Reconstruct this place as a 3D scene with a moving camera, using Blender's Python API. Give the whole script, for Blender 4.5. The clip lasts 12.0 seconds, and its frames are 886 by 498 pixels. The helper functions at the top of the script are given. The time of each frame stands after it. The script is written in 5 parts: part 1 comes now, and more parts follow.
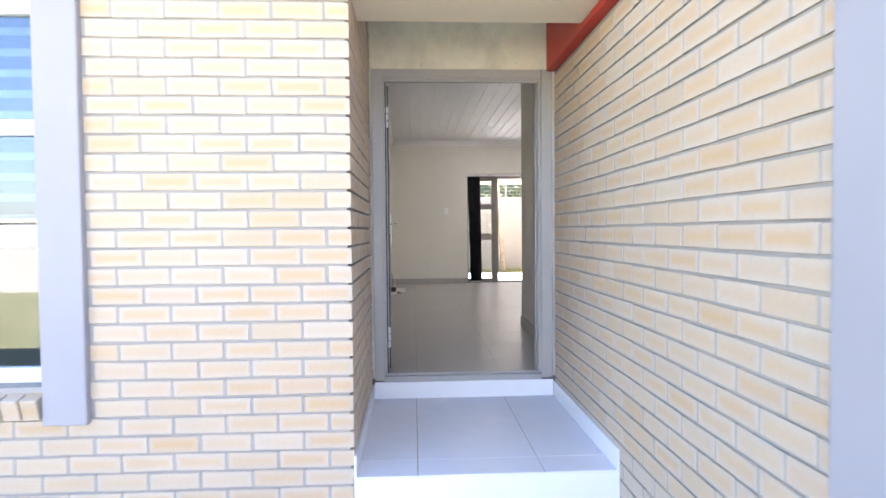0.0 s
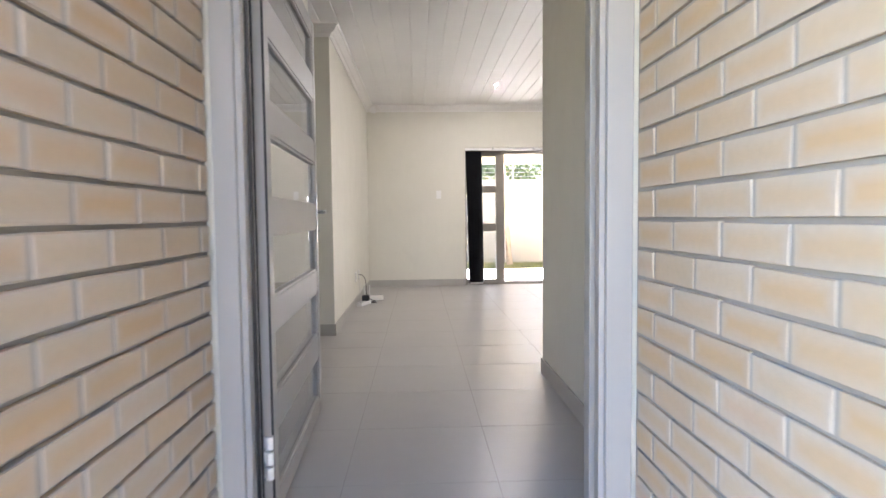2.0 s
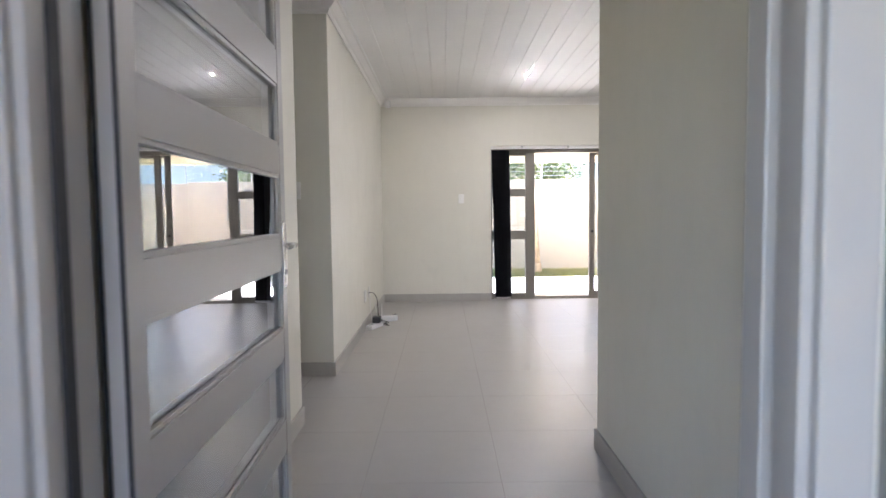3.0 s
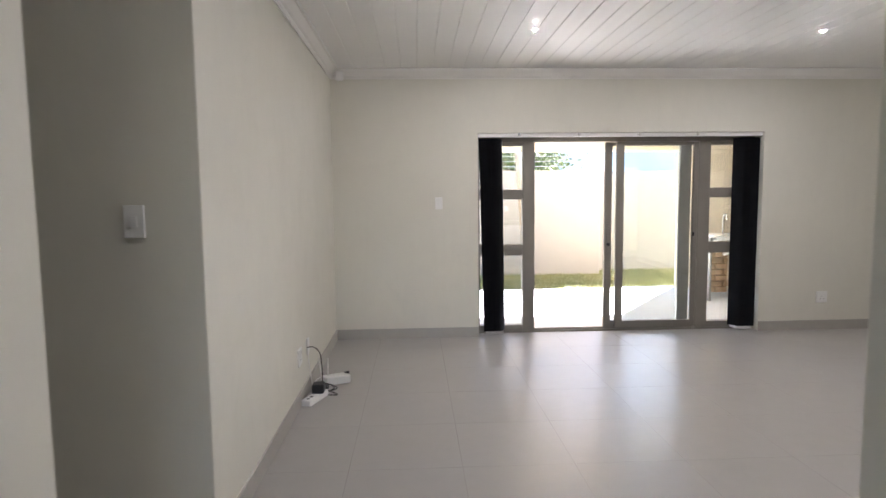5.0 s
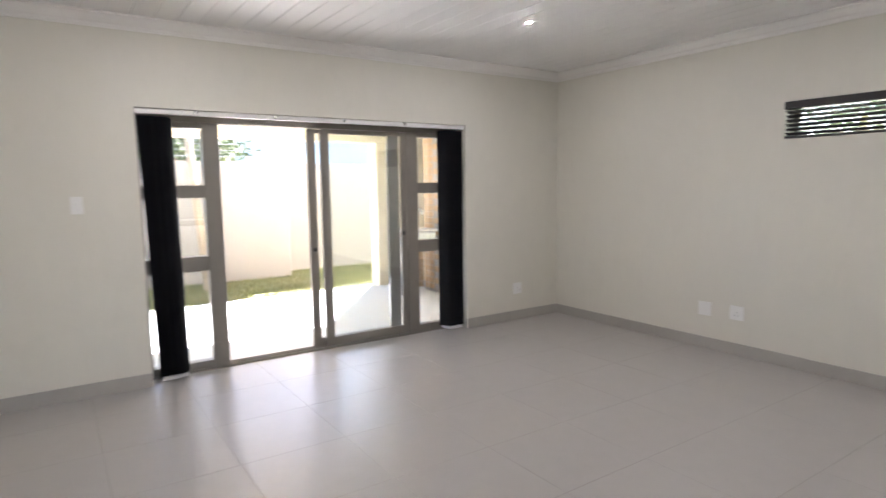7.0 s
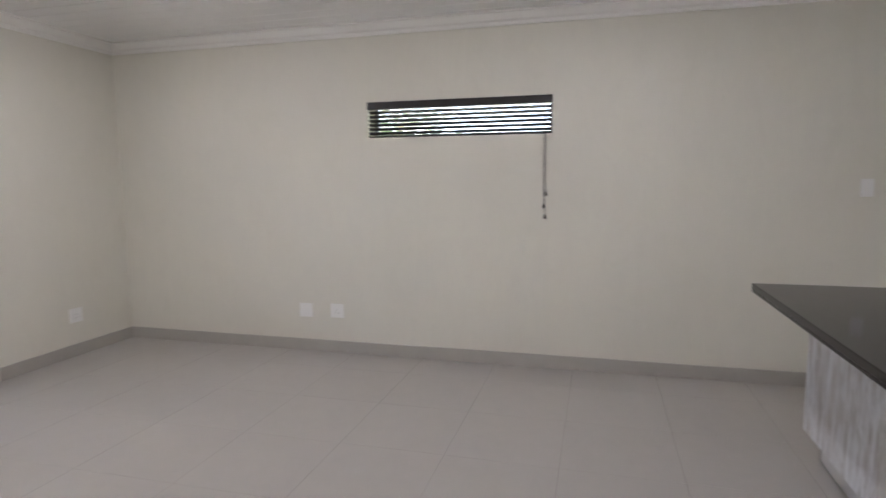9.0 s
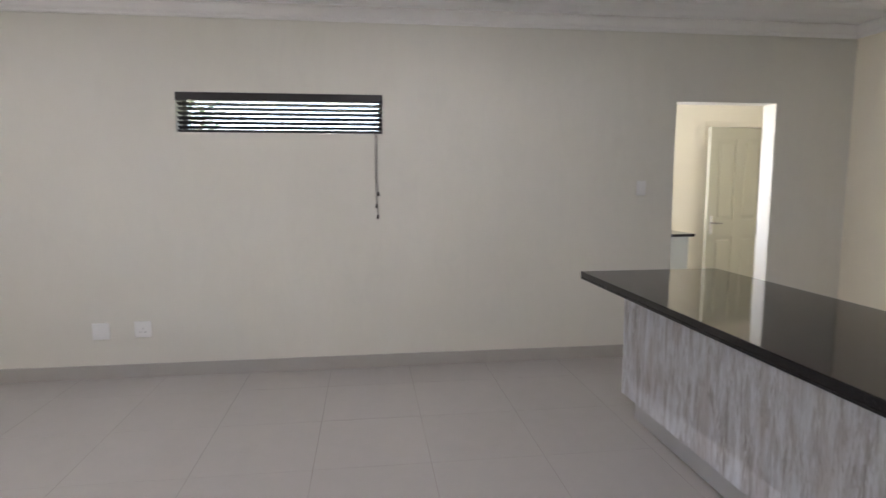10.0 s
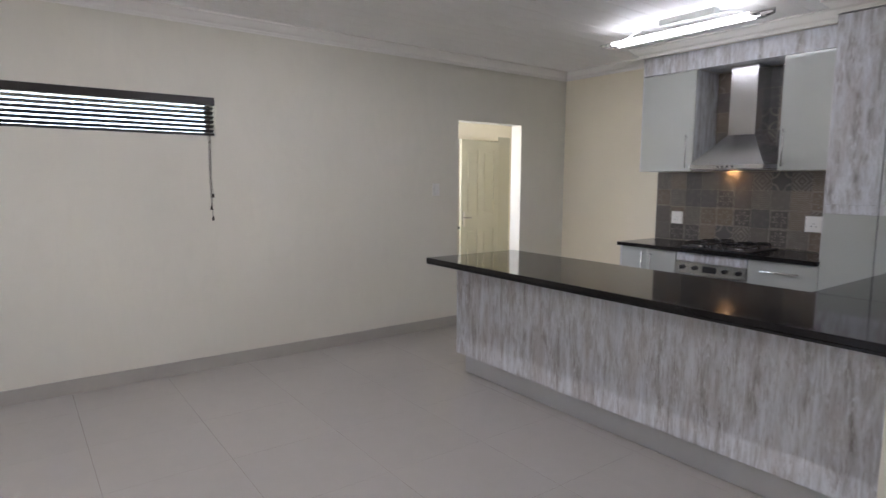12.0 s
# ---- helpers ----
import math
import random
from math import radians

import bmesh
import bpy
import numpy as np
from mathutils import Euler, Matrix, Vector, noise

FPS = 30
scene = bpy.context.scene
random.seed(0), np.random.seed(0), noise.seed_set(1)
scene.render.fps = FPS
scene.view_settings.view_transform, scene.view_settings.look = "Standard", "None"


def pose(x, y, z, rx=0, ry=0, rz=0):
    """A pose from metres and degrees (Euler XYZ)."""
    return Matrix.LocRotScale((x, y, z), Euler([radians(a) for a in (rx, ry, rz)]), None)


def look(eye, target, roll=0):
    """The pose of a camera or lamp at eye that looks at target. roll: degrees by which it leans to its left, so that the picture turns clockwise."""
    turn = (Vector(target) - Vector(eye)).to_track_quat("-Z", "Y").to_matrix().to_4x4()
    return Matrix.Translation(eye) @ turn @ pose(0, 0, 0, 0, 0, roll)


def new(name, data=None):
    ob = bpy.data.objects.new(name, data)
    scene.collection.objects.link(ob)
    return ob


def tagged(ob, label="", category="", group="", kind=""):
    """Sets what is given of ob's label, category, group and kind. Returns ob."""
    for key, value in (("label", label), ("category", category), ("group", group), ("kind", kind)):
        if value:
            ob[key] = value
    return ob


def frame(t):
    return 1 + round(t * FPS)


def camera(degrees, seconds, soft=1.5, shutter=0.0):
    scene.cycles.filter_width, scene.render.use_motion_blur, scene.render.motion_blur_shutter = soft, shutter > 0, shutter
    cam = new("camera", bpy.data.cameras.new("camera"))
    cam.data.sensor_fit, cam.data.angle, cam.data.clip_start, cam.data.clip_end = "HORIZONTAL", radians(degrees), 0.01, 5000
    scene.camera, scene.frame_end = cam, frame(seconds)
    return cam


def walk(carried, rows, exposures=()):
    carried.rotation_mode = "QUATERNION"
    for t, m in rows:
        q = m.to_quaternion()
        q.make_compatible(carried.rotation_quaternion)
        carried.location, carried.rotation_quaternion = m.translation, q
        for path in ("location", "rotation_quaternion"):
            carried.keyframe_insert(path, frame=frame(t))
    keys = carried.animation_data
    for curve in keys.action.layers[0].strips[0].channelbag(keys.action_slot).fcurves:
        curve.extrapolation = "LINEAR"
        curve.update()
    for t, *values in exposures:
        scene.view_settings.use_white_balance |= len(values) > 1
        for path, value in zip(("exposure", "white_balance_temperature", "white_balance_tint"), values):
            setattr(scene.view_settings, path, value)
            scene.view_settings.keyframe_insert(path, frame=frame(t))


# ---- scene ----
cam = camera(74.6, 12.0, shutter=0.4)
PATH = [
    (0, (0.138, -0.674, 0.99), (0.239, 1.322, 0.926), -0.5),
    (0.5, (0.185, -0.141, 0.992), (0.284, 1.855, 0.919), -0.4),
    (1, (0.302, 0.417, 0.995), (0.402, 2.412, 0.911), -0.4),
    (1.5, (0.354, 0.98, 0.999), (0.456, 2.975, 0.907), -0.3),
    (2, (0.452, 1.545, 1.016), (0.534, 3.540, 0.907), -0.6),
    (2.5, (0.507, 2.030, 1.036), (0.563, 4.027, 0.930), -0.5),
    (3, (0.501, 2.465, 1.155), (0.502, 4.462, 1.034), -0.6),
    (5, (0.515, 4.350, 1.406), (0.609, 6.340, 1.229), -0.6),
    (5.5, (0.503, 4.661, 1.379), (0.737, 6.640, 1.203), -0.7),
    (6, (0.543, 4.986, 1.397), (1.037, 6.915, 1.206), -0.8),
    (6.5, (0.601, 5.189, 1.434), (1.359, 7.029, 1.232), -0.6),
    (7, (0.6, 5.426, 1.45), (1.71, 7.076, 1.232), -0.8),
    (7.5, (0.665, 5.598, 1.448), (2.029, 7.045, 1.229), -0.6),
    (9.5, (0.934, 6.116, 1.426), (2.916, 6.235, 1.188), -0.3),
    (10, (0.918, 6.39, 1.427), (2.887, 6.132, 1.191), -0.1),
    (10.5, (0.827, 6.664, 1.442), (2.736, 6.118, 1.202), -0.1),
    (11, (0.838, 6.935, 1.439), (2.657, 6.138, 1.199), 0.1),
    (11.5, (0.746, 7.205, 1.438), (2.464, 6.208, 1.204), 0.2),
    (12, (0.749, 7.519, 1.446), (2.344, 6.335, 1.212), 0.3),
]
EXPOSURES = [(0, 4.26, 5950, 20), (1, 4.4, 6000, 20), (2, 4.9, 6100, 19), (3, 4.68, 5800, 18), (5, 4.40, 5900, 18), (7.5, 4.46, 5850, 19), (9.5, 4.43, 5800, 20), (12, 4.40, 5700, 20)]
walk(cam, [(t, look(eye, target, roll)) for t, eye, target, roll in PATH], EXPOSURES)

# ---------------------------------------------------------------- light
SUN_DIR = Vector((0.606, 0.795, 0)).normalized()
SUN_ELEV = radians(38)
world = bpy.data.worlds.new("world")
scene.world = world
world.use_nodes = True
wn = world.node_tree
sky = wn.nodes.new("ShaderNodeTexSky")
sky.sky_type = "NISHITA"
sky.sun_disc = False
sky.sun_elevation = SUN_ELEV
sky.sun_rotation = math.atan2(SUN_DIR.x, SUN_DIR.y)
wn.nodes["Background"].inputs["Strength"].default_value = 0.053
wn.links.new(sky.outputs[0], wn.nodes["Background"].inputs["Color"])
sun = new("sun", bpy.data.lights.new("sun", "SUN"))
sun.data.energy = 5.0
sun.data.angle = radians(0.6)
sun.data.color = (1.0, 0.94, 0.85)
to_sun = Vector((SUN_DIR.x * math.cos(SUN_ELEV), SUN_DIR.y * math.cos(SUN_ELEV), math.sin(SUN_ELEV)))
sun.matrix_world = look(to_sun * 30, (0, 0, 0))

day = new("side_room_fill", bpy.data.lights.new("side_room_fill", "AREA"))   # fill lamp added to brighten the side room, set at its unseen window
day.data.shape, day.data.size, day.data.size_y, day.data.energy = "RECTANGLE", 1.4, 1.1, 2.5
day.data.color = (1.0, 0.97, 0.92)
day.matrix_world = look((7.0, 3.9, 1.6), (5.0, 3.9, 1.5))

# ---------------------------------------------------------------- helpers


def world_origin(ob):
    p = Vector((0, 0, 0))
    while ob is not None:
        p += ob.location
        ob = ob.parent
    return p


def mesh_of(name, bm, material, smooth=False):
    me = bpy.data.meshes.new(name)
    bm.to_mesh(me)
    bm.free()
    for m in (material if isinstance(material, (list, tuple)) else [material]):
        me.materials.append(m)
    if smooth:
        for p in me.polygons:
            p.use_smooth = True
    return me


def part(name, bm, material, parent=None, label="", smooth=False):
    """One mesh under a thing; the bmesh is in world coordinates."""
    if parent is not None:
        bmesh.ops.translate(bm, vec=-world_origin(parent), verts=bm.verts)
    ob = new(name, mesh_of(name, bm, material, smooth))
    ob.parent = parent
    if label:
        ob["label"] = label
    return ob


def thing(name, loc, label, category, group=""):
    ob = new(name)
    ob.empty_display_size = 0.1
    ob.location = loc
    return tagged(ob, label, category, group)


def structure(name, bm, material, label="", smooth=False):
    return tagged(part(name, bm, material, None, label, smooth), kind="structure")


def box(x0, x1, y0, y1, z0, z1, bev=0.0, bm=None, seg=2):
    """A box, with rounded edges if bev is given, added to bm."""
    out = bm if bm is not None else bmesh.new()
    tmp = bmesh.new()
    bmesh.ops.create_cube(tmp, size=1)
    bmesh.ops.scale(tmp, vec=(abs(x1 - x0), abs(y1 - y0), abs(z1 - z0)), verts=tmp.verts)
    bmesh.ops.translate(tmp, vec=((x0 + x1) / 2, (y0 + y1) / 2, (z0 + z1) / 2), verts=tmp.verts)
    if bev:
        bmesh.ops.bevel(tmp, geom=tmp.edges[:], offset=bev, segments=seg, affect="EDGES", profile=0.5)
    merge(out, tmp)
    return out


def merge(out, tmp):
    me = bpy.data.meshes.new("tmp")
    tmp.to_mesh(me)
    tmp.free()
    out.from_mesh(me)
    bpy.data.meshes.remove(me)
    return out


def cyl(p0, p1, r, r2=None, seg=16, bm=None):
    """A rod from p0 to p1."""
    out = bm if bm is not None else bmesh.new()
    p0, p1 = Vector(p0), Vector(p1)
    tmp = bmesh.new()
    bmesh.ops.create_cone(tmp, cap_ends=True, segments=seg, radius1=r, radius2=r if r2 is None else r2, depth=(p1 - p0).length)
    m = Matrix.Translation((p0 + p1) / 2) @ (p1 - p0).to_track_quat("Z", "Y").to_matrix().to_4x4()
    bmesh.ops.transform(tmp, matrix=m, verts=tmp.verts)
    return merge(out, tmp)


def tube(points, r, seg=8, bm=None):
    """A bent rod along points, with a ring at each."""
    out = bm if bm is not None else bmesh.new()
    pts = [Vector(p) for p in points]
    rings = []
    up = Vector((0.31, 0.17, 0.93))
    for i, p in enumerate(pts):
        d = (pts[min(i + 1, len(pts) - 1)] - pts[max(i - 1, 0)]).normalized()
        a = d.cross(up)
        a = a.normalized() if a.length > 1e-4 else d.orthogonal().normalized()
        b = d.cross(a)
        rings.append([out.verts.new(p + r * (a * math.cos(2 * math.pi * k / seg) + b * math.sin(2 * math.pi * k / seg))) for k in range(seg)])
    for r0, r1 in zip(rings, rings[1:]):
        for k in range(seg):
            out.faces.new((r0[k], r0[(k + 1) % seg], r1[(k + 1) % seg], r1[k]))
    out.faces.new(rings[0][::-1])
    out.faces.new(rings[-1])
    return out


def arc_points(p0, p1, sag, n=12):
    p0, p1 = Vector(p0), Vector(p1)
    return [p0.lerp(p1, i / n) + Vector((0, 0, -sag * 4 * (i / n) * (1 - i / n))) for i in range(n + 1)]


def pierced(axis, at0, at1, a0, a1, z0, z1, holes=(), bev=0.0):
    """A wall of boxes with holes (a0, a1, z0, z1) through it; axis 'x': the wall faces x and runs along y."""
    bm = bmesh.new()
    zs = sorted({z0, z1, *[h[2] for h in holes], *[h[3] for h in holes]})
    for lo, hi in zip(zs, zs[1:]):
        if lo < z0 or hi > z1:
            continue
        cuts = sorted((h[0], h[1]) for h in holes if h[2] <= lo + 1e-6 and h[3] >= hi - 1e-6)
        runs, cur = [], a0
        for c0, c1 in cuts:
            if c0 > cur:
                runs.append((cur, c0))
            cur = c1
        if cur < a1:
            runs.append((cur, a1))
        for r0, r1 in runs:
            if axis == "x":
                box(at0, at1, r0, r1, lo, hi, bev, bm)
            else:
                box(r0, r1, at0, at1, lo, hi, bev, bm)
    return bm


def sweep(profile, path, closed=False):
    """A moulding: profile points (out, z) carried along corners of a path (x, y); out is to the path's left."""
    bm = bmesh.new()
    n = len(path)
    rings = []
    for i in range(n):
        p = Vector(path[i])
        d0 = (p - Vector(path[i - 1])).normalized() if (i > 0 or closed) else None
        d1 = (Vector(path[(i + 1) % n]) - p).normalized() if (i < n - 1 or closed) else None
        d0 = d1 if d0 is None else d0
        d1 = d0 if d1 is None else d1
        n0, n1 = Vector((-d0.y, d0.x)), Vector((-d1.y, d1.x))
        m = (n0 + n1).normalized()
        m /= max(0.2, m.dot(n0))
        rings.append([bm.verts.new((p.x + m.x * o, p.y + m.y * o, z)) for o, z in profile])
    for i in range(n if closed else n - 1):
        r0, r1 = rings[i], rings[(i + 1) % n]
        k = len(profile)
        for j in range(k):
            bm.faces.new((r0[j], r0[(j + 1) % k], r1[(j + 1) % k], r1[j]))
    if not closed:
        bm.faces.new(rings[0][::-1])
        bm.faces.new(rings[-1])
    bmesh.ops.recalc_face_normals(bm, faces=bm.faces)
    return bm


# ---------------------------------------------------------------- materials


class Mat:
    """A node material with short-hand for its nodes."""

    def __init__(self, name, colour, rough=0.5, metal=0.0, spec=0.5):
        self.m = bpy.data.materials.new(name)
        self.m.use_nodes = True
        self.t = self.m.node_tree
        self.b = self.t.nodes["Principled BSDF"]
        self.b.inputs["Base Color"].default_value = (*colour, 1)
        self.b.inputs["Roughness"].default_value = rough
        self.b.inputs["Metallic"].default_value = metal
        self.b.inputs["Specular IOR Level"].default_value = spec

    def node(self, kind, **values):
        n = self.t.nodes.new("ShaderNode" + kind)
        for k, v in values.items():
            n.inputs[k].default_value = v
        return n

    def link(self, a, b):
        self.t.links.new(a, b)

    def coords(self, which="Object", scale=(1, 1, 1), turn=(0, 0, 0)):
        if which == "World":
            src = self.node("NewGeometry").outputs["Position"]
        else:
            src = self.node("TexCoord").outputs[which]
        mp = self.node("Mapping")
        mp.inputs["Scale"].default_value = scale
        mp.inputs["Rotation"].default_value = turn
        self.link(src, mp.inputs["Vector"])
        return mp.outputs["Vector"]

    def noise(self, vec, scale, detail=4.0, rough=0.55, distort=0.0):
        n = self.node("TexNoise", Scale=scale, Detail=detail, Roughness=rough, Distortion=distort)
        self.link(vec, n.inputs["Vector"])
        return n.outputs["Fac"]

    def ramp(self, fac, stops):
        r = self.node("ValToRGB")
        el = r.color_ramp.elements
        while len(el) < len(stops):
            el.new(0.5)
        for e, (p, c) in zip(el, stops):
            e.position = p
            e.color = (*c, 1) if len(c) == 3 else c
        self.link(fac, r.inputs["Fac"])
        return r.outputs["Color"]

    def grey(self, fac, lo, hi, a=0.0, b=1.0):
        n = self.node("MapRange")
        for k, v in zip(("From Min", "From Max", "To Min", "To Max"), (lo, hi, a, b)):
            n.inputs[k].default_value = v
        self.link(fac, n.inputs["Value"])
        return n.outputs["Result"]

    def mix(self, fac, a, b, mode="MIX"):
        n = self.node("MixRGB")
        n.blend_type = mode
        for v, s in ((fac, n.inputs["Fac"]), (a, n.inputs["Color1"]), (b, n.inputs["Color2"])):
            if isinstance(v, tuple):
                s.default_value = (*v, 1) if len(v) == 3 else v
            elif isinstance(v, (int, float)):
                s.default_value = v
            else:
                self.link(v, s)
        return n.outputs["Color"]

    def math(self, op, a, b=0.0):
        n = self.node("Math")
        n.operation = op
        for v, s in ((a, n.inputs[0]), (b, n.inputs[1])):
            if isinstance(v, (int, float)):
                s.default_value = v
            else:
                self.link(v, s)
        return n.outputs[0]

    def colour(self, out):
        self.link(out, self.b.inputs["Base Color"])
        return self

    def rough(self, out):
        self.link(out, self.b.inputs["Roughness"])
        return self

    def bump(self, height, strength=0.3, distance=0.002):
        n = self.node("Bump", Strength=strength, Distance=distance)
        self.link(height, n.inputs["Height"])
        self.link(n.outputs["Normal"], self.b.inputs["Normal"])
        return self


def mottled(name, colour, rough, amount=0.06, scale=3.0, fine=60.0, bump=0.15, dist=0.001, metal=0.0, spec=0.5):
    """A plain surface with faint clouds, fine grain and uneven gloss."""
    k = Mat(name, colour, rough, metal, spec)
    v = k.coords("World")
    big, small = k.noise(v, scale, 5), k.noise(v, fine, 3)
    dark = tuple(c * (1 - amount) for c in colour)
    light = tuple(min(1, c * (1 + amount * 0.7)) for c in colour)
    c = k.mix(k.grey(big, 0.3, 0.7), dark, light)
    c = k.mix(k.math("MULTIPLY", small, amount * 1.2), c, tuple(x * 0.8 for x in colour))
    k.colour(c)
    k.rough(k.grey(big, 0.3, 0.7, max(0.02, rough - 0.05), min(1, rough + 0.07)))
    k.bump(small, bump, dist)
    return k.m


def brick_material(name, rims, hearts, grime=0.28):
    k = Mat(name, (0.6, 0.5, 0.36), 0.85)
    uv = k.node("TexCoord").outputs["UV"]
    sep = k.node("SeparateXYZ")
    k.link(uv, sep.inputs[0])
    w = k.coords("World")
    n1, n2, n3 = k.noise(w, 9, 4), k.noise(w, 55, 4), k.noise(w, 260, 2)
    # pale rim and a warmer heart on each face
    du = k.math("ABSOLUTE", k.math("SUBTRACT", sep.outputs[0], 0.5))
    dv = k.math("ABSOLUTE", k.math("SUBTRACT", sep.outputs[1], 0.5))
    eu = k.math("MULTIPLY", k.math("SUBTRACT", 0.5, du), 0.2225)
    ev = k.math("MULTIPLY", k.math("SUBTRACT", 0.5, dv), 0.0735)
    edge = k.math("ADD", k.math("MINIMUM", eu, ev), k.math("MULTIPLY", k.math("SUBTRACT", n1, 0.5), 0.022))
    heart = k.grey(edge, 0.006, 0.030, 0.0, 1.0)
    rnd = k.node("ObjectInfo").outputs["Random"]
    rnd2 = k.math("FRACT", k.math("MULTIPLY", rnd, 7.31))
    rim_col = k.ramp(rnd, rims)
    heart_col = k.ramp(rnd2, hearts)
    c = k.mix(k.math("MULTIPLY", heart, k.grey(rnd2, 0.0, 1.0, 0.72, 0.42)), rim_col, heart_col)
    c = k.mix(k.grey(n2, 0.35, 0.75, 0.0, grime), c, (0.37, 0.30, 0.21))
    c = k.mix(k.grey(n3, 0.62, 0.8, 0.0, grime), c, (0.29, 0.23, 0.17))
    k.colour(c)
    k.bump(k.math("ADD", n2, k.math("MULTIPLY", n3, 0.5)), 0.45, 0.002)
    return k.m


def wood_material(name, vertical="Z"):
    """Whitewashed driftwood laminate, its grain running upright."""
    k = Mat(name, (0.45, 0.42, 0.4), 0.42)
    n1 = k.noise(k.coords("World", (17, 17, 2.6)), 1.3, 8, 0.68, 0.5)
    n2 = k.noise(k.coords("World", (70, 70, 5.5)), 1.3, 5, 0.65, 0.2)
    n3 = k.noise(k.coords("World", (5, 5, 0.8)), 1.6, 3, 0.5, 0.4)
    n4 = k.noise(k.coords("World", (38, 38, 9)), 1.0, 7, 0.75, 0.5)
    n5 = k.noise(k.coords("World", (120, 120, 26)), 1.0, 3, 0.6)
    n6 = k.noise(k.coords("World", (3.2, 3.2, 1.7)), 1.7, 5, 0.6, 0.8)
    c = k.ramp(n1, [(0.32, (0.215, 0.195, 0.190)), (0.43, (0.42, 0.41, 0.42)), (0.54, (0.56, 0.57, 0.60)), (0.66, (0.71, 0.73, 0.77))])
    c = k.mix(k.grey(n4, 0.50, 0.59, 0.0, 0.75), c, (0.70, 0.715, 0.755))
    c = k.mix(k.grey(n6, 0.50, 0.60, 0.0, 0.42), c, (0.66, 0.685, 0.735))
    c = k.mix(k.grey(n2, 0.52, 0.66, 0.0, 0.45), c, (0.33, 0.305, 0.30))
    c = k.mix(k.grey(n3, 0.50, 0.66, 0.0, 0.45), c, (0.40, 0.355, 0.335))
    c = k.mix(k.grey(n5, 0.58, 0.7, 0.0, 0.35), c, (0.23, 0.205, 0.20))
    k.colour(c)
    k.bump(k.math("ADD", n1, n2), 0.2, 0.0006)
    return k.m


def tile_material(name, colour, rough, worn=0.05):
    """A large porcelain tile, each a shade of its own, faintly clouded."""
    k = Mat(name, colour, rough)
    w = k.coords("World")
    a, b, f = k.noise(w, 1.3, 5), k.noise(w, 9, 5), k.noise(w, 420, 2)
    rnd = k.node("ObjectInfo").outputs["Random"]
    lo = tuple(c * (1 - worn) for c in colour)
    hi = tuple(min(1, c * (1 + worn)) for c in colour)
    c = k.mix(k.math("ADD", k.math("MULTIPLY", rnd, 0.35), k.math("MULTIPLY", k.grey(b, 0.3, 0.7), 0.65)), lo, hi)
    c = k.mix(k.grey(a, 0.5, 0.8, 0, 0.12), c, tuple(x * 0.82 for x in colour))
    c = k.mix(k.grey(f, 0.6, 0.75, 0, 0.12), c, tuple(x * 0.6 for x in colour))
    k.colour(c)
    k.rough(k.grey(a, 0.3, 0.7, rough - 0.02, rough + 0.03))
    k.bump(f, 0.05, 0.0004)
    return k.m


def glass_material(name, tint=(0.9, 0.95, 0.94), reflect=0.08, rough=0.0):
    """Clear glazing: light goes straight through, with a mirrored share."""
    k = Mat(name, tint, 0.0)
    tr = k.node("BsdfTransparent")
    tr.inputs["Color"].default_value = (*tint, 1)
    gl = k.node("BsdfGlossy")
    gl.inputs["Roughness"].default_value = rough
    gl.inputs["Color"].default_value = (0.95, 0.97, 1, 1)
    fr = k.node("Fresnel", IOR=1.5)
    add = k.math("MINIMUM", k.math("ADD", fr.outputs[0], reflect), 1.0)
    mx = k.node("MixShader")
    k.link(add, mx.inputs[0])
    k.link(tr.outputs[0], mx.inputs[1])
    k.link(gl.outputs[0], mx.inputs[2])
    k.link(mx.outputs[0], k.t.nodes["Material Output"].inputs["Surface"])
    return k.m


def glow_material(name, colour, strength):
    k = Mat(name, (0.9, 0.9, 0.9), 0.4)
    k.b.inputs["Emission Color"].default_value = (*colour, 1)
    k.b.inputs["Emission Strength"].default_value = strength
    return k.m


def granite_material():
    k = Mat("polished_black_granite", (0.012, 0.011, 0.011), 0.07, 0.0, 0.32)
    w = k.coords("World")
    v = k.node("TexVoronoi", Scale=240.0)
    k.link(w, v.inputs["Vector"])
    n = k.noise(w, 160, 3)
    c = k.mix(k.grey(n, 0.6, 0.75), (0.010, 0.009, 0.009), (0.045, 0.040, 0.037))
    c = k.mix(k.grey(v.outputs["Distance"], 0.0, 0.12, 0.25, 0.0), c, (0.09, 0.08, 0.075))
    k.colour(c)
    k.rough(k.grey(k.noise(w, 6, 4), 0.3, 0.7, 0.05, 0.10))
    return k.m


def grass_material(name, lo, hi):
    k = Mat(name, hi, 0.75)
    w = k.coords("World")
    n, f = k.noise(w, 1.1, 5), k.noise(w, 30, 4)
    c = k.mix(k.grey(n, 0.35, 0.65), lo, hi)
    c = k.mix(k.grey(f, 0.45, 0.7, 0, 0.6), c, (0.22, 0.19, 0.09))
    k.colour(c)
    k.bump(f, 0.6, 0.02)
    return k.m


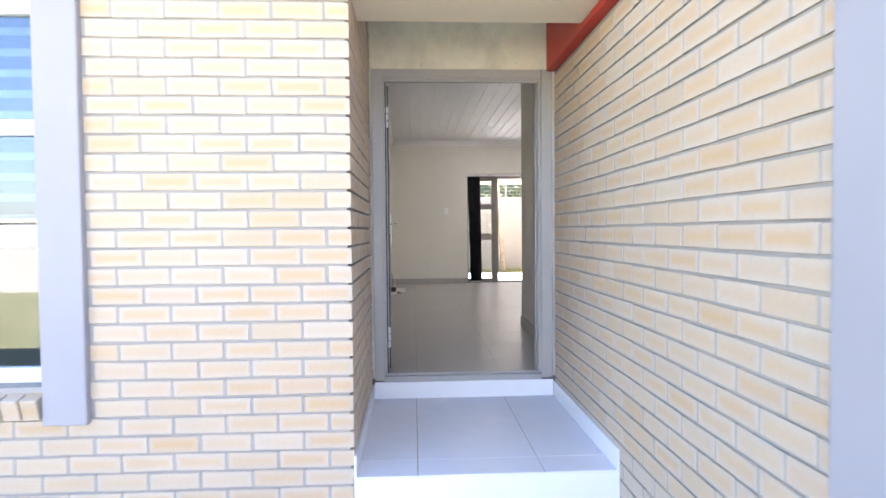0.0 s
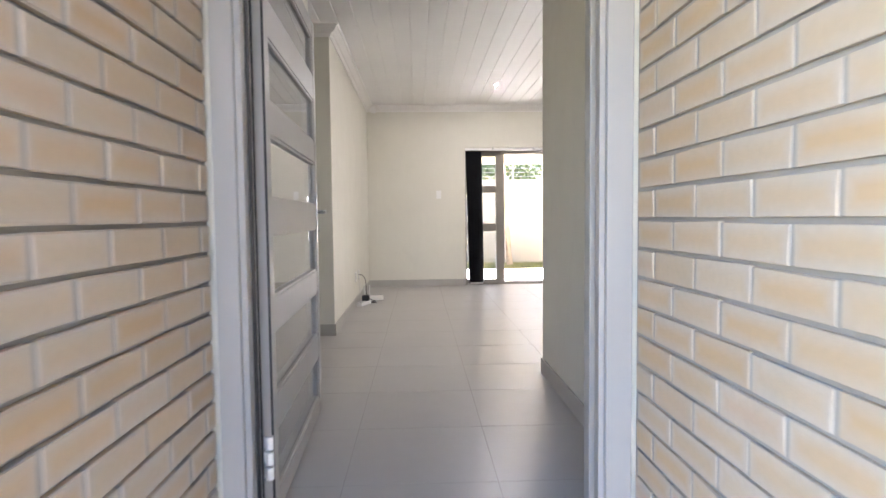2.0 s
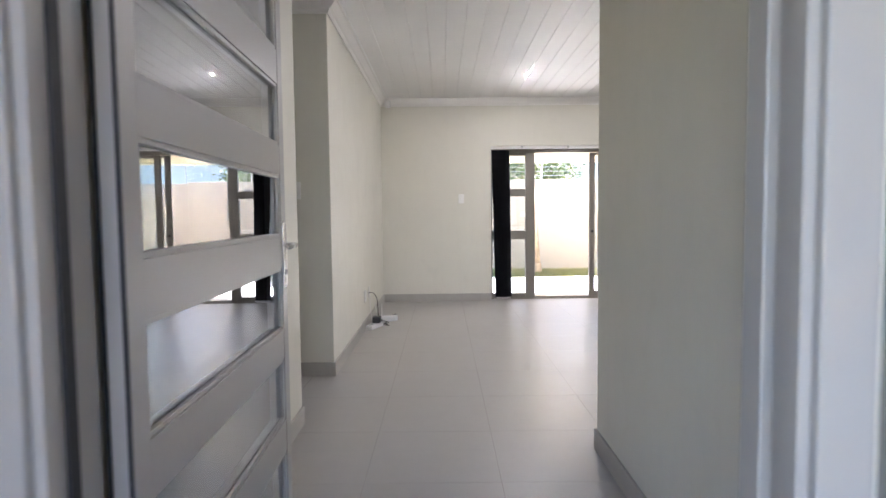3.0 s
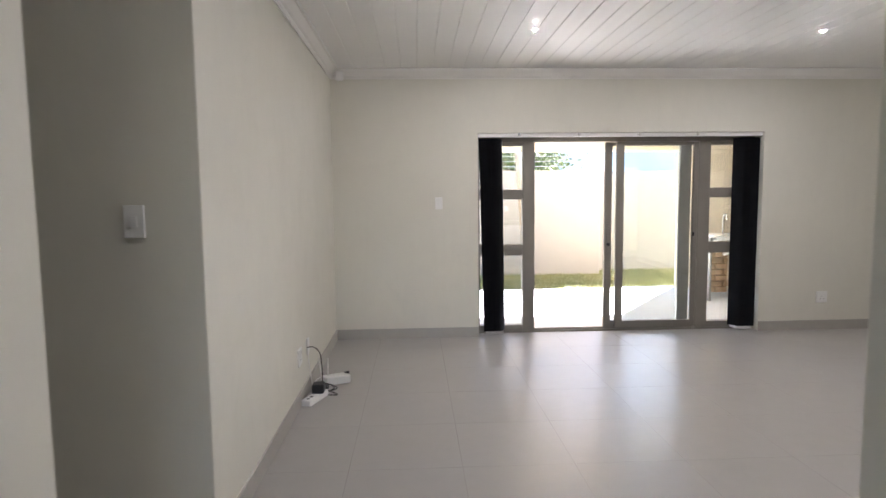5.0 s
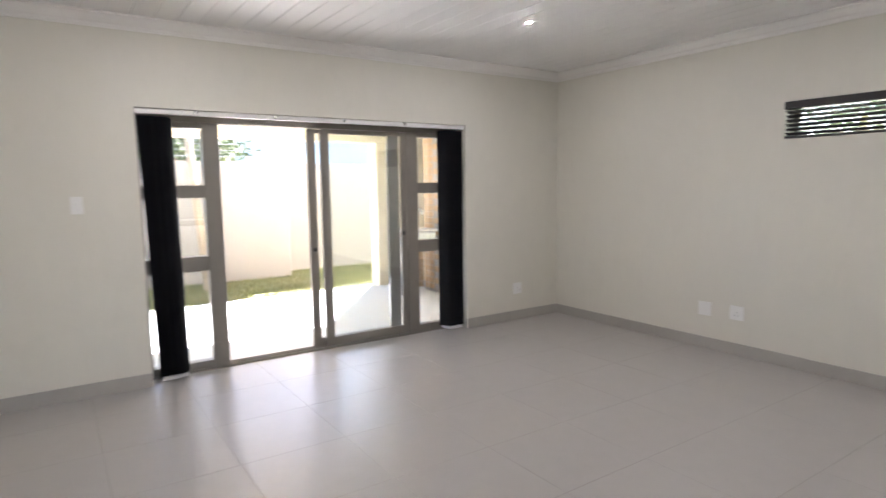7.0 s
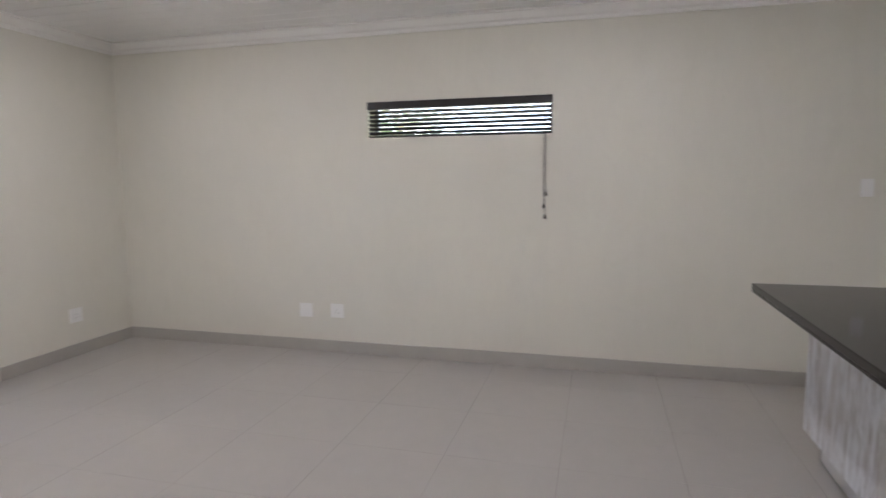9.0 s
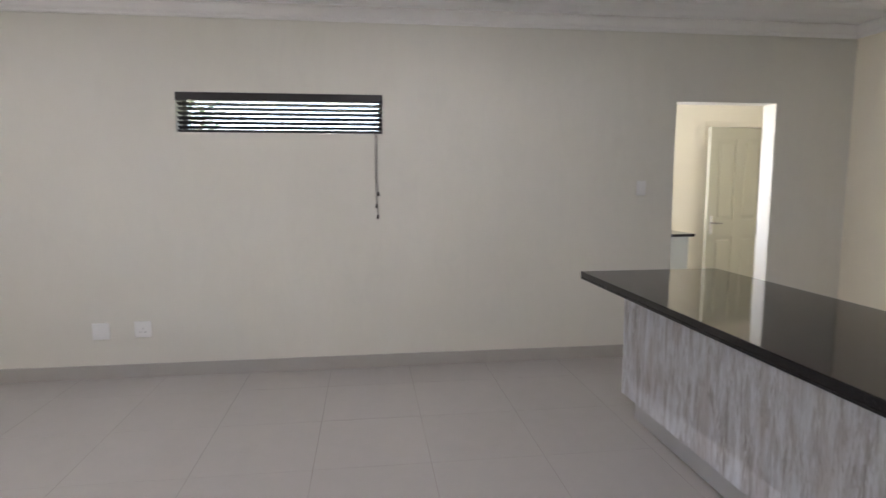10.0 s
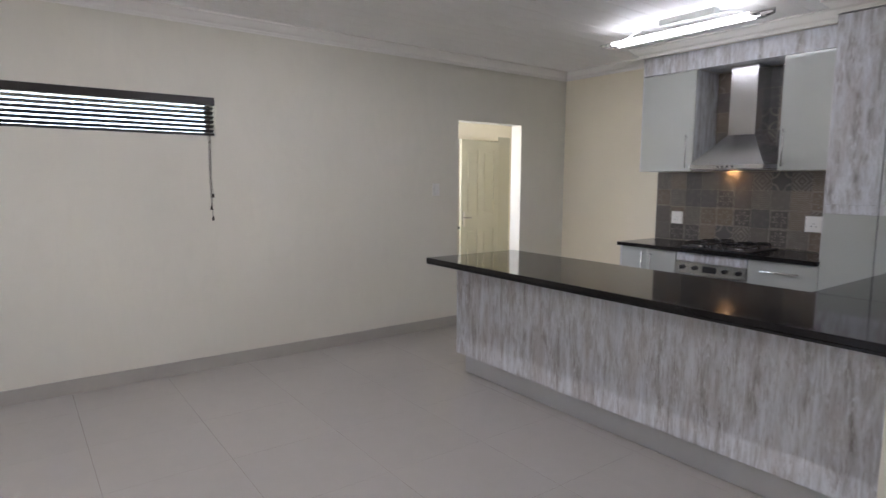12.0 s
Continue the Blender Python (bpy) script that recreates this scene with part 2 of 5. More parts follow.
def backsplash_material(name, ground, ink, style):
    """A patterned cement tile; style picks the motif."""
    k = Mat(name, ground, 0.35)
    uv = k.node("TexCoord").outputs["UV"]
    mp = k.node("Mapping")
    mp.inputs["Location"].default_value = (-0.5, -0.5, 0)
    k.link(uv, mp.inputs["Vector"])
    sep = k.node("SeparateXYZ")
    k.link(mp.outputs[0], sep.inputs[0])
    x, y = sep.outputs[0], sep.outputs[1]
    ax, ay = k.math("ABSOLUTE", x), k.math("ABSOLUTE", y)
    w = k.coords("World")
    wear = k.noise(w, 26, 5)
    if style == "star":
        r = k.math("SQRT", k.math("ADD", k.math("MULTIPLY", x, x), k.math("MULTIPLY", y, y)))
        ang = k.math("ARCTAN2", y, x)
        petal = k.math("MULTIPLY", k.math("COSINE", k.math("MULTIPLY", ang, 8)), 0.09)
        d = k.math("ABSOLUTE", k.math("SUBTRACT", k.math("ADD", r, petal), 0.26))
        fac = k.grey(d, 0.035, 0.055, 1.0, 0.0)
        rim = k.grey(k.math("MAXIMUM", ax, ay), 0.42, 0.44)
        fac = k.math("MAXIMUM", fac, rim)
    elif style == "diamond":
        d = k.math("ADD", ax, ay)
        fac = k.grey(k.math("SINE", k.math("MULTIPLY", d, 26)), 0.0, 0.3)
    elif style == "waves":
        d = k.math("ADD", k.math("MULTIPLY", y, 60), k.math("MULTIPLY", k.math("SINE", k.math("MULTIPLY", x, 24)), 1.6))
        fac = k.grey(k.math("SINE", d), 0.1, 0.4)
    elif style == "quarter":
        cx, cy = k.math("SUBTRACT", ax, 0.5), k.math("SUBTRACT", ay, 0.5)
        r = k.math("SQRT", k.math("ADD", k.math("MULTIPLY", cx, cx), k.math("MULTIPLY", cy, cy)))
        fac = k.grey(k.math("ABSOLUTE", k.math("SUBTRACT", r, 0.34)), 0.04, 0.06, 1.0, 0.0)
    else:
        fac = k.grey(wear, 0.5, 0.8, 0.0, 0.5)
    fac = k.math("MULTIPLY", fac, k.grey(wear, 0.35, 0.6, 0.25, 0.9))
    c = k.mix(fac, ground, ink)
    c = k.mix(k.grey(k.noise(w, 7, 4), 0.4, 0.7, 0, 0.35), c, tuple(g * 0.7 for g in ground))
    k.colour(c)
    return k.m


def plaster_material(name, colour, rough):
    """Painted plaster: faint upright brush strokes, trowel waves and scuffs."""
    k = Mat(name, colour, rough)
    w = k.coords("World")
    big, mid, fine = k.noise(w, 0.8, 4), k.noise(w, 4.5, 5, 0.6, 0.6), k.noise(w, 95, 3)
    brush = k.noise(k.coords("World", (7, 7, 1.5)), 1.0, 6, 0.65, 1.2)
    c = k.mix(k.grey(big, 0.32, 0.68), tuple(x * 0.955 for x in colour), tuple(min(1, x * 1.025) for x in colour))
    c = k.mix(k.grey(brush, 0.42, 0.70, 0.0, 0.32), c, tuple(x * 0.93 for x in colour))
    c = k.mix(k.grey(mid, 0.55, 0.75, 0.0, 0.3), c, tuple(x * 0.9 for x in colour))
    k.colour(c)
    k.rough(k.grey(mid, 0.3, 0.7, rough - 0.08, rough + 0.08))
    k.bump(k.math("ADD", k.math("MULTIPLY", mid, 2.5), k.math("MULTIPLY", fine, 0.3)), 0.2, 0.002)
    return k.m


def streaked(name, colour, stain, rough):
    """Plaster with rain streaks running down it."""
    k = Mat(name, colour, rough)
    n1, n2 = k.noise(k.coords("World", (5, 5, 3.2)), 1.0, 6, 0.65), k.noise(k.coords("World"), 11, 5)
    f, pit = k.noise(k.coords("World"), 70, 3), k.noise(k.coords("World", (1, 1, 0.45)), 42, 2)
    c = k.mix(k.grey(n1, 0.46, 0.7, 0.0, 0.75), colour, stain)
    c = k.mix(k.grey(n2, 0.4, 0.7, 0.0, 0.3), c, tuple(x * 0.8 for x in colour))
    c = k.mix(k.grey(pit, 0.70, 0.76, 0.0, 0.7), c, tuple(x * 0.35 for x in stain))
    k.colour(c)
    k.bump(f, 0.5, 0.002)
    return k.m


BRICK = brick_material("cream_face_brick",
                       [(0.0, (0.525, 0.440, 0.340)), (0.6, (0.545, 0.470, 0.380)), (1.0, (0.515, 0.415, 0.305))],
                       [(0.0, (0.525, 0.345, 0.172)), (0.5, (0.535, 0.375, 0.208)), (0.9, (0.525, 0.402, 0.250)), (1.0, (0.515, 0.305, 0.162))], 0.18)
BRICK_WARM = brick_material("warm_face_brick",
                            [(0.0, (0.44, 0.28, 0.15)), (1.0, (0.50, 0.34, 0.2))],
                            [(0.0, (0.42, 0.22, 0.10)), (1.0, (0.48, 0.29, 0.14))])
MORTAR = mottled("grey_mortar", (0.36, 0.338, 0.310), 0.95, 0.12, 6, 180, 0.5, 0.002)
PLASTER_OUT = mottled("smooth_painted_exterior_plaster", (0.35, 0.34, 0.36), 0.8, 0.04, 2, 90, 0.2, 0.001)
PLASTER_BEAM = mottled("cream_painted_beam", (0.82, 0.72, 0.54), 0.8, 0.05, 2, 90, 0.2, 0.001)
PLASTER_OVER = streaked("weathered_greenish_plaster", (0.72, 0.70, 0.55), (0.50, 0.50, 0.40), 0.85)
RED = mottled("red_painted_steel", (0.50, 0.035, 0.022), 0.45, 0.08, 4, 80, 0.1)
WALL = plaster_material("greige_wall_paint", (0.700, 0.675, 0.588), 0.6)
WALL_CREAM = mottled("cream_wall_paint", (0.86, 0.80, 0.65), 0.65, 0.04, 1.1, 45, 0.12, 0.0012)
CEILING = mottled("white_ceiling_board", (0.86, 0.85, 0.83), 0.50, 0.03, 1.2, 60, 0.05, 0.0006)
CORNICE = mottled("white_cornice_paint", (0.80, 0.78, 0.74), 0.6, 0.03, 1.5, 60, 0.1)
SKIRTING = tile_material("grey_porcelain_skirting", (0.40, 0.375, 0.335), 0.35)
FLOOR_TILE = tile_material("greige_porcelain_tile", (0.388, 0.367, 0.340), 0.31, 0.03)
FLOOR_GROUT = mottled("floor_tile_grout", (0.305, 0.278, 0.246), 0.8, 0.5, 1.6, 40)
PORCH_TILE = tile_material("pale_grey_porch_tile", (0.76, 0.76, 0.785), 0.45, 0.03)
PORCH_EDGE = tile_material("pale_porch_edging_tile", (0.76, 0.77, 0.79), 0.4, 0.02)
GROUT = mottled("brown_grout", (0.36, 0.315, 0.265), 0.9, 0.15, 5, 200)
ALU = mottled("grey_powder_coated_aluminium", (0.365, 0.352, 0.332), 0.36, 0.04, 3, 300, 0.04, 0.0004)
ALU_SLIDER = mottled("bronze_grey_powder_coated_aluminium", (0.23, 0.21, 0.18), 0.4, 0.05, 3, 300, 0.04, 0.0004)
RUBBER = mottled("black_rubber_seal", (0.015, 0.015, 0.017), 0.6, 0.1)
WHITE_FRAME = mottled("white_coated_window_frame", (0.74, 0.74, 0.75), 0.35, 0.03)
GLASS = glass_material("clear_glass", (0.95, 0.975, 0.975), 0.03)
GLASS_DOOR = glass_material("door_glass", (0.80, 0.86, 0.85), 0.32)
GLASS_FRONT = glass_material("reflective_window_glass", (0.55, 0.6, 0.65), 0.05)
CHROME = mottled("satin_chrome", (0.72, 0.72, 0.72), 0.22, 0.03, 5, 200, 0.03, 0.0003, 1.0)
STEEL = mottled("brushed_stainless_steel", (0.58, 0.58, 0.58), 0.22, 0.015, 1.5, 240, 0.015, 0.0002, 1.0)
GRANITE = granite_material()
WOOD = wood_material("whitewashed_driftwood_laminate")
GLOSS = mottled("pale_grey_gloss_board", (0.46, 0.475, 0.45), 0.06, 0.02, 2, 80, 0.02, 0.0003)
PLINTH = mottled("grey_plinth_board", (0.52, 0.52, 0.53), 0.45, 0.06)
WHITE_PLASTIC = mottled("white_plastic", (0.80, 0.79, 0.76), 0.35, 0.02)
BLACK_PLASTIC = mottled("black_plastic", (0.018, 0.018, 0.02), 0.4, 0.1)
CAST_IRON = mottled("black_cast_iron", (0.012, 0.012, 0.012), 0.45, 0.2, 20, 200, 0.3)
BLIND_CLOTH = mottled("black_blind_fabric", (0.011, 0.012, 0.017), 0.8, 0.15, 8, 300, 0.3, 0.0008)
BLIND_SLAT = mottled("dark_stained_blind_slat", (0.022, 0.018, 0.017), 0.42, 0.2, 12, 120)
CORD = mottled("dark_brown_cord", (0.05, 0.04, 0.033), 0.8, 0.2)
DOOR_PAINT = mottled("olive_cream_door_paint", (0.52, 0.50, 0.38), 0.45, 0.04)
PAVING = mottled("pale_patio_paving", (0.60, 0.59, 0.575), 0.75, 0.07, 2, 60, 0.3)
# path is out of view; its grey is set dark to bounce less light
PATH_PAVING = mottled("grey_path_paving", (0.36, 0.35, 0.335), 0.8, 0.1, 2, 60, 0.3)
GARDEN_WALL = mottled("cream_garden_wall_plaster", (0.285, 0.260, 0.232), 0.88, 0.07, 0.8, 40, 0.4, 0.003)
BOUNDARY = mottled("pale_cream_boundary_plaster", (0.38, 0.345, 0.29), 0.88, 0.06, 0.8, 40, 0.4, 0.003)
LAWN = grass_material("patchy_lawn", (0.15, 0.155, 0.06), (0.26, 0.235, 0.11))
BLADE = grass_material("grass_blades", (0.15, 0.17, 0.055), (0.27, 0.255, 0.11))
LEAF = grass_material("tree_leaves", (0.04, 0.08, 0.018), (0.10, 0.14, 0.03))
BARK = mottled("pale_weathered_timber", (0.40, 0.31, 0.22), 0.85, 0.25, 6, 70, 0.6, 0.004)
ROOF_BLUE = mottled("blue_grey_roof_sheeting", (0.36, 0.44, 0.54), 0.5, 0.08)
HOUSE_BLUE = mottled("pale_blue_house_paint", (0.42, 0.50, 0.58), 0.8, 0.05)
WIRE = mottled("galvanised_wire", (0.45, 0.45, 0.46), 0.4, 0.1, metal=0.7)
TUBE_GLOW = glow_material("fluorescent_tube", (1.0, 0.97, 0.90), 0.5)
SPOT_GLOW = glow_material("downlight_lens", (1.0, 0.95, 0.87), 1060.0)
HOOD_GLOW = glow_material("hood_lamp", (1.0, 0.55, 0.2), 6.0)

# ---------------------------------------------------------------- plan, in metres
X_LEFT, X_RIGHT = -0.285, 5.28        # living room side walls
Y_FAR = 10.10                         # wall with the sliding door
Y_NIB, Y_PASS = 6.58, 5.62            # passage to the left
X_ENTRY, X_KIT, Y_ENTRY_END = 1.245, 1.36, 5.245
Y_KIT = 2.455                         # kitchen back wall
Y_FRONT, Y_DOOR = 2.0, 3.235           # brick front, front door
X_BL, X_BR = -0.145, 1.095            # brick faces of the porch
Z_CEIL, Z_PORCH, Z_YARD = 2.635, -0.14, -0.36
COURSE, COURSE_0, BRICK_PITCH = 0.0850, 0.325, 0.234
SL0, SL1, SL_TOP = 1.14, 4.03, 2.03   # sliding door opening

# ---------------------------------------------------------------- ground and walls


def ground():
    bm = bmesh.new()
    ys = [-900, -60, -12, 0, 1.5, 10.3, 11, 14, 17, 40, 120, 900]
    zs = [Z_YARD] * 5 + [-0.20] + [-0.09] * 6
    xs = [-900, -60, -12, -4, 0, 4, 8, 14, 60, 900]
    grid = [[bm.verts.new((x, y, z)) for x in xs] for y, z in zip(ys, zs)]
    for a, b in zip(grid, grid[1:]):
        for i in range(len(xs) - 1):
            bm.faces.new((a[i], a[i + 1], b[i + 1], b[i]))
    return structure("ground", bm, LAWN, "patchy green lawn around the house")


ground()

# brick cores: grey mortar behind the face bricks
bm = pierced("y", Y_FRONT + 0.010, 2.25, -3.9, X_BL - 0.019, Z_YARD, 2.70, [(-2.9, -1.515, 0.30, 2.06)])
box(-0.40, X_BL - 0.016, 2.25, Y_DOOR + 0.02, Z_YARD, 2.70, bm=bm)
WALL_FRONT = structure("wall_front", bm, MORTAR, "cream face brick wall with grey mortar joints")
bm = box(X_BR + 0.009, 1.34, 0.45, Y_DOOR + 0.02, Z_YARD, 2.05)
WALL_PORCH = structure("wall_porch", bm, MORTAR, "long cream face brick wall beside the porch")

# head joints stand fuller than the raked bed joints
front_fill, porch_fill = bmesh.new(), bmesh.new()
for k in range(-8, 23):
    z = COURSE_0 + COURSE * k + 0.0053
    box(-1.33 if z > 0.125 else -2.9, X_BL - 0.06, Y_FRONT + 0.004, Y_FRONT + 0.06, z + 0.0005, z + 0.073, bm=front_fill)
    box(X_BL - 0.06, X_BL - 0.003, Y_FRONT + 0.06, Y_DOOR - 0.006, z + 0.0005, z + 0.073, bm=front_fill)
    if k < 20:
        box(X_BR + 0.0025, X_BR + 0.05, 0.574, Y_DOOR - 0.006, z + 0.0005, z + 0.073, bm=porch_fill)
tagged(part("head_joints", front_fill, MORTAR, WALL_FRONT), kind="stuff")
tagged(part("head_joints", porch_fill, MORTAR, WALL_PORCH), kind="stuff")

structure("wall_door_side", box(-0.53, X_LEFT, 3.50, Y_PASS, -0.01, 2.72), WALL)
bm = box(-0.53, -0.12, Y_DOOR + 0.02, 3.50, -0.01, 2.066)
box(1.07, X_KIT, Y_DOOR + 0.02, 3.50, -0.01, 2.066, bm=bm)
box(-0.53, X_KIT, Y_DOOR + 0.10, 3.50, 2.066, 2.72, bm=bm)
structure("wall_entrance", bm, WALL)
structure("lintel_entrance", box(X_BL, X_BR - 0.03, Y_DOOR + 0.005, Y_DOOR + 0.10, 2.066, 2.72, 0.004), PLASTER_OVER, "weathered greenish plaster over the front door")
structure("wall_entry", box(X_ENTRY, X_KIT, 3.50, Y_ENTRY_END, -0.01, 2.72, 0.004), WALL, "greige plastered wall beside the entrance")
bm = box(-3.2, X_LEFT, Y_NIB, Y_NIB + 0.2, -0.01, 2.72, 0.005)
box(-0.53, X_LEFT, Y_NIB + 0.195, Y_FAR, -0.01, 2.72, bm=bm)
structure("wall_west", bm, WALL, "greige plastered living room wall")
structure("wall_passage", pierced("y", Y_PASS - 0.2, Y_PASS, -3.2, -0.53, -0.01, 2.72), WALL)
structure("wall_passage_end", box(-3.4, -3.2, Y_PASS - 0.2, Y_NIB + 0.2, -0.01, 2.72), WALL)
structure("wall_north", pierced("y", Y_FAR, Y_FAR + 0.25, -0.53, X_RIGHT + 0.25, -0.06, 2.72, [(SL0, SL1, -0.06, SL_TOP)]), WALL, "greige plastered wall with a sliding door opening")
W_Y0, W_Y1, W_Z0, W_Z1 = 6.262, 7.706, 1.764, 2.042
OP0, OP1, OP_TOP = 3.13, 3.976, 2.028
bm = pierced("x", X_RIGHT, X_RIGHT + 0.25, 4.95, Y_FAR, -0.01, 2.72, [(W_Y0, W_Y1, W_Z0, W_Z1)])
box(X_RIGHT, X_RIGHT + 0.15, OP1, 4.95, -0.01, 2.72, bm=bm)
box(X_RIGHT, X_RIGHT + 0.15, 1.55, OP0, -0.01, 2.72, bm=bm)
box(X_RIGHT, X_RIGHT + 0.15, OP0, OP1, OP_TOP, 2.72, bm=bm)
structure("wall_east", bm, WALL, "greige plastered wall with a high strip window and a doorway")
structure("wall_kitchen", box(X_KIT, X_RIGHT, Y_KIT - 0.2, Y_KIT, -0.01, 2.72), WALL_CREAM, "cream painted kitchen wall")
structure("wall_kitchen_west", box(X_KIT - 0.02, X_KIT, Y_KIT, 3.5, -0.01, 2.72), WALL_CREAM)

# room beyond the doorway, cream, with an unseen window added to light it
S_X1, S_Y0, S_Y1 = 7.02, 1.55, 4.75
bm = pierced("x", S_X1, S_X1 + 0.2, S_Y0 - 0.2, S_Y1 + 0.2, -0.01, 2.72, [(1.90, 2.60, -0.01, 2.0), (3.15, 4.65, 0.95, 2.2)])
structure("wall_scullery_east", bm, WALL_CREAM, "cream wall with an inner doorway")
structure("wall_scullery_south", box(X_RIGHT, S_X1, S_Y0 - 0.2, S_Y0, -0.01, 2.72), WALL_CREAM)
structure("wall_scullery_north", box(X_RIGHT + 0.15, S_X1, S_Y1, S_Y1 + 0.2, -0.01, 2.72), WALL_CREAM)
structure("wall_store", box(7.42, 7.52, 1.5, 3.0, -0.01, 2.72), WALL_CREAM)
# the hole is out of view, added to let daylight into the store
bm = pierced("y", 1.4, 1.5, 7.22, 7.52, -0.01, 2.72, [(7.26, 7.40, 1.7, 2.3)])
box(7.22, 7.52, 2.95, 3.05, -0.01, 2.72, bm=bm)
structure("wall_store_side", bm, WALL_CREAM)

# outer shell that closes the front room
bm = box(-4.1, -3.9, 2.0, 10.35, Z_YARD, 2.72)
box(-3.9, -0.53, 3.42, 3.5, -0.01, 2.72, bm=bm)
box(-3.9, -0.53, 10.1, 10.35, -0.3, 2.72, bm=bm)
structure("wall_outer", bm, PLASTER_OUT)
structure("wall_garage", box(1.34, 5.25, 0.3, 2.25, Z_YARD, 2.72), PLASTER_OUT)
structure("roof_slab", box(-4.3, 8.5, 3.4, 10.5, 2.74, 2.95), PLASTER_OUT)
# roof out of view; the left eave is drawn out to shade the front bricks
bm = box(-4.3, X_BL - 0.01, 1.2, 3.4, 2.74, 2.95)
box(X_BR + 0.04, 8.5, 0.2, 3.4, 2.74, 2.95, bm=bm)
structure("unseen_roof_edge", bm, PLASTER_OUT)


def board_ceiling():
    """White tongue-and-groove boards running from front to back."""
    bm = bmesh.new()
    x0, x1, y0, y1, pitch = -3.3, 8.3, 1.5, 10.25, 0.148
    prof, x = [], x0
    while x < x1:
        prof += [(x + 0.005, Z_CEIL), (x + pitch - 0.005, Z_CEIL), (x + pitch, Z_CEIL + 0.006)]
        x += pitch
    a = [bm.verts.new((px, y0, z)) for px, z in prof]
    b = [bm.verts.new((px, y1, z)) for px, z in prof]
    for i in range(len(prof) - 1):
        bm.faces.new((a[i], b[i], b[i + 1], a[i + 1]))
    for f in list(bm.faces):
        f.normal_flip() if f.normal.z > 0 else None
    box(x0, x1, y0, y1, Z_CEIL + 0.03, Z_CEIL + 0.06, bm=bm)
    return structure("ceiling", bm, CEILING, "white grooved ceiling boards")


board_ceiling()

COVE = [(0, 2.635), (0.085, 2.635), (0.085, 2.622), (0.074, 2.618), (0.060, 2.600), (0.040, 2.580), (0.022, 2.570), (0.018, 2.558), (0.012, 2.552), (0.012, 2.545), (0, 2.545)]
CORNICE_PATH = [(X_ENTRY, 3.5), (X_ENTRY, Y_ENTRY_END), (X_KIT, Y_ENTRY_END), (X_KIT, 3.07), (2.395, 3.07), (2.395, 2.835), (4.045, 2.835), (4.045, Y_KIT), (X_RIGHT, Y_KIT),
                (X_RIGHT, Y_FAR), (X_LEFT, Y_FAR), (X_LEFT, Y_NIB), (-3.2, Y_NIB), (-3.2, Y_PASS), (X_LEFT, Y_PASS), (X_LEFT, 3.5)]
structure("cornice", sweep(COVE, CORNICE_PATH, True), CORNICE, "white moulded cornice round the ceiling")

SKIRT = [(0, 0), (0.011, 0), (0.011, 0.098), (0.009, 0.101), (0, 0.101)]
for run in ([(X_ENTRY, 3.5), (X_ENTRY, Y_ENTRY_END), (X_KIT, Y_ENTRY_END)],
            [(X_RIGHT, OP1), (X_RIGHT, Y_FAR), (SL1, Y_FAR)],
            [(SL0, Y_FAR), (X_LEFT, Y_FAR), (X_LEFT, Y_NIB), (-3.2, Y_NIB), (-3.2, Y_PASS), (X_LEFT, Y_PASS), (X_LEFT, 3.5)],
            [(4.05, Y_KIT), (X_RIGHT, Y_KIT), (X_RIGHT, OP0)]):
    structure("baseboard", sweep(SKIRT, run), SKIRTING, "grey tile skirting along the floor")

# ---------------------------------------------------------------- porch
structure("porch_slab", box(X_BL - 0.007, X_BR + 0.007, 1.995, Y_DOOR, Z_YARD, Z_PORCH - 0.008), GROUT)
bm = box(X_BL + 0.001, X_BR - 0.001, 1.975, 1.995, Z_YARD, Z_PORCH - 0.010, 0.002)
structure("porch_riser", bm, PORCH_EDGE, "pale tiled front riser of the porch step")
bm = box(X_BL + 0.0005, X_BL + 0.012, 1.975, Y_DOOR - 0.012, Z_PORCH - 0.008, Z_PORCH + 0.10, 0.002)
structure("porch_skirting", bm, PORCH_EDGE, "pale tile skirting along the porch")
bm = box(X_BR - 0.012, X_BR - 0.0005, 1.975, Y_DOOR - 0.012, Z_PORCH - 0.008, Z_PORCH + 0.10, 0.002)
structure("porch_skirting", bm, PORCH_EDGE, "pale tile skirting along the porch")
structure("porch_skirting", box(X_BL + 0.013, X_BR - 0.013, Y_DOOR - 0.012, Y_DOOR - 0.001, Z_PORCH - 0.008, -0.03, 0.002), PORCH_EDGE, "pale tile riser under the front door")
structure("porch_beam", box(X_BL - 0.02, X_BR - 0.005, 1.86, 2.42, 2.085, 2.42, 0.006), PLASTER_BEAM, "cream painted beam over the porch")
structure("porch_ceiling", box(X_BL - 0.02, X_BR + 0.25, 2.42, 3.40, 2.50, 2.60), PLASTER_BEAM)
structure("porch_roof", box(-0.6, 1.6, 1.5, 3.4, 2.60, 2.735), PLASTER_BEAM)
structure("red_beam", box(X_BR - 0.055, X_BR + 0.24, 1.2, Y_DOOR - 0.008, 2.052, 2.38, 0.005), RED, "red painted beam on top of the brick wall")
structure("porch_wall_top", box(X_BR - 0.006, X_BR + 0.24, 2.42, Y_DOOR + 0.09, 2.38, 2.50), PLASTER_OUT)
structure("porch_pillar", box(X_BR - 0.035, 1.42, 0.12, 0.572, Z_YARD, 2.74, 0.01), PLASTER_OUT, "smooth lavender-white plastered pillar")

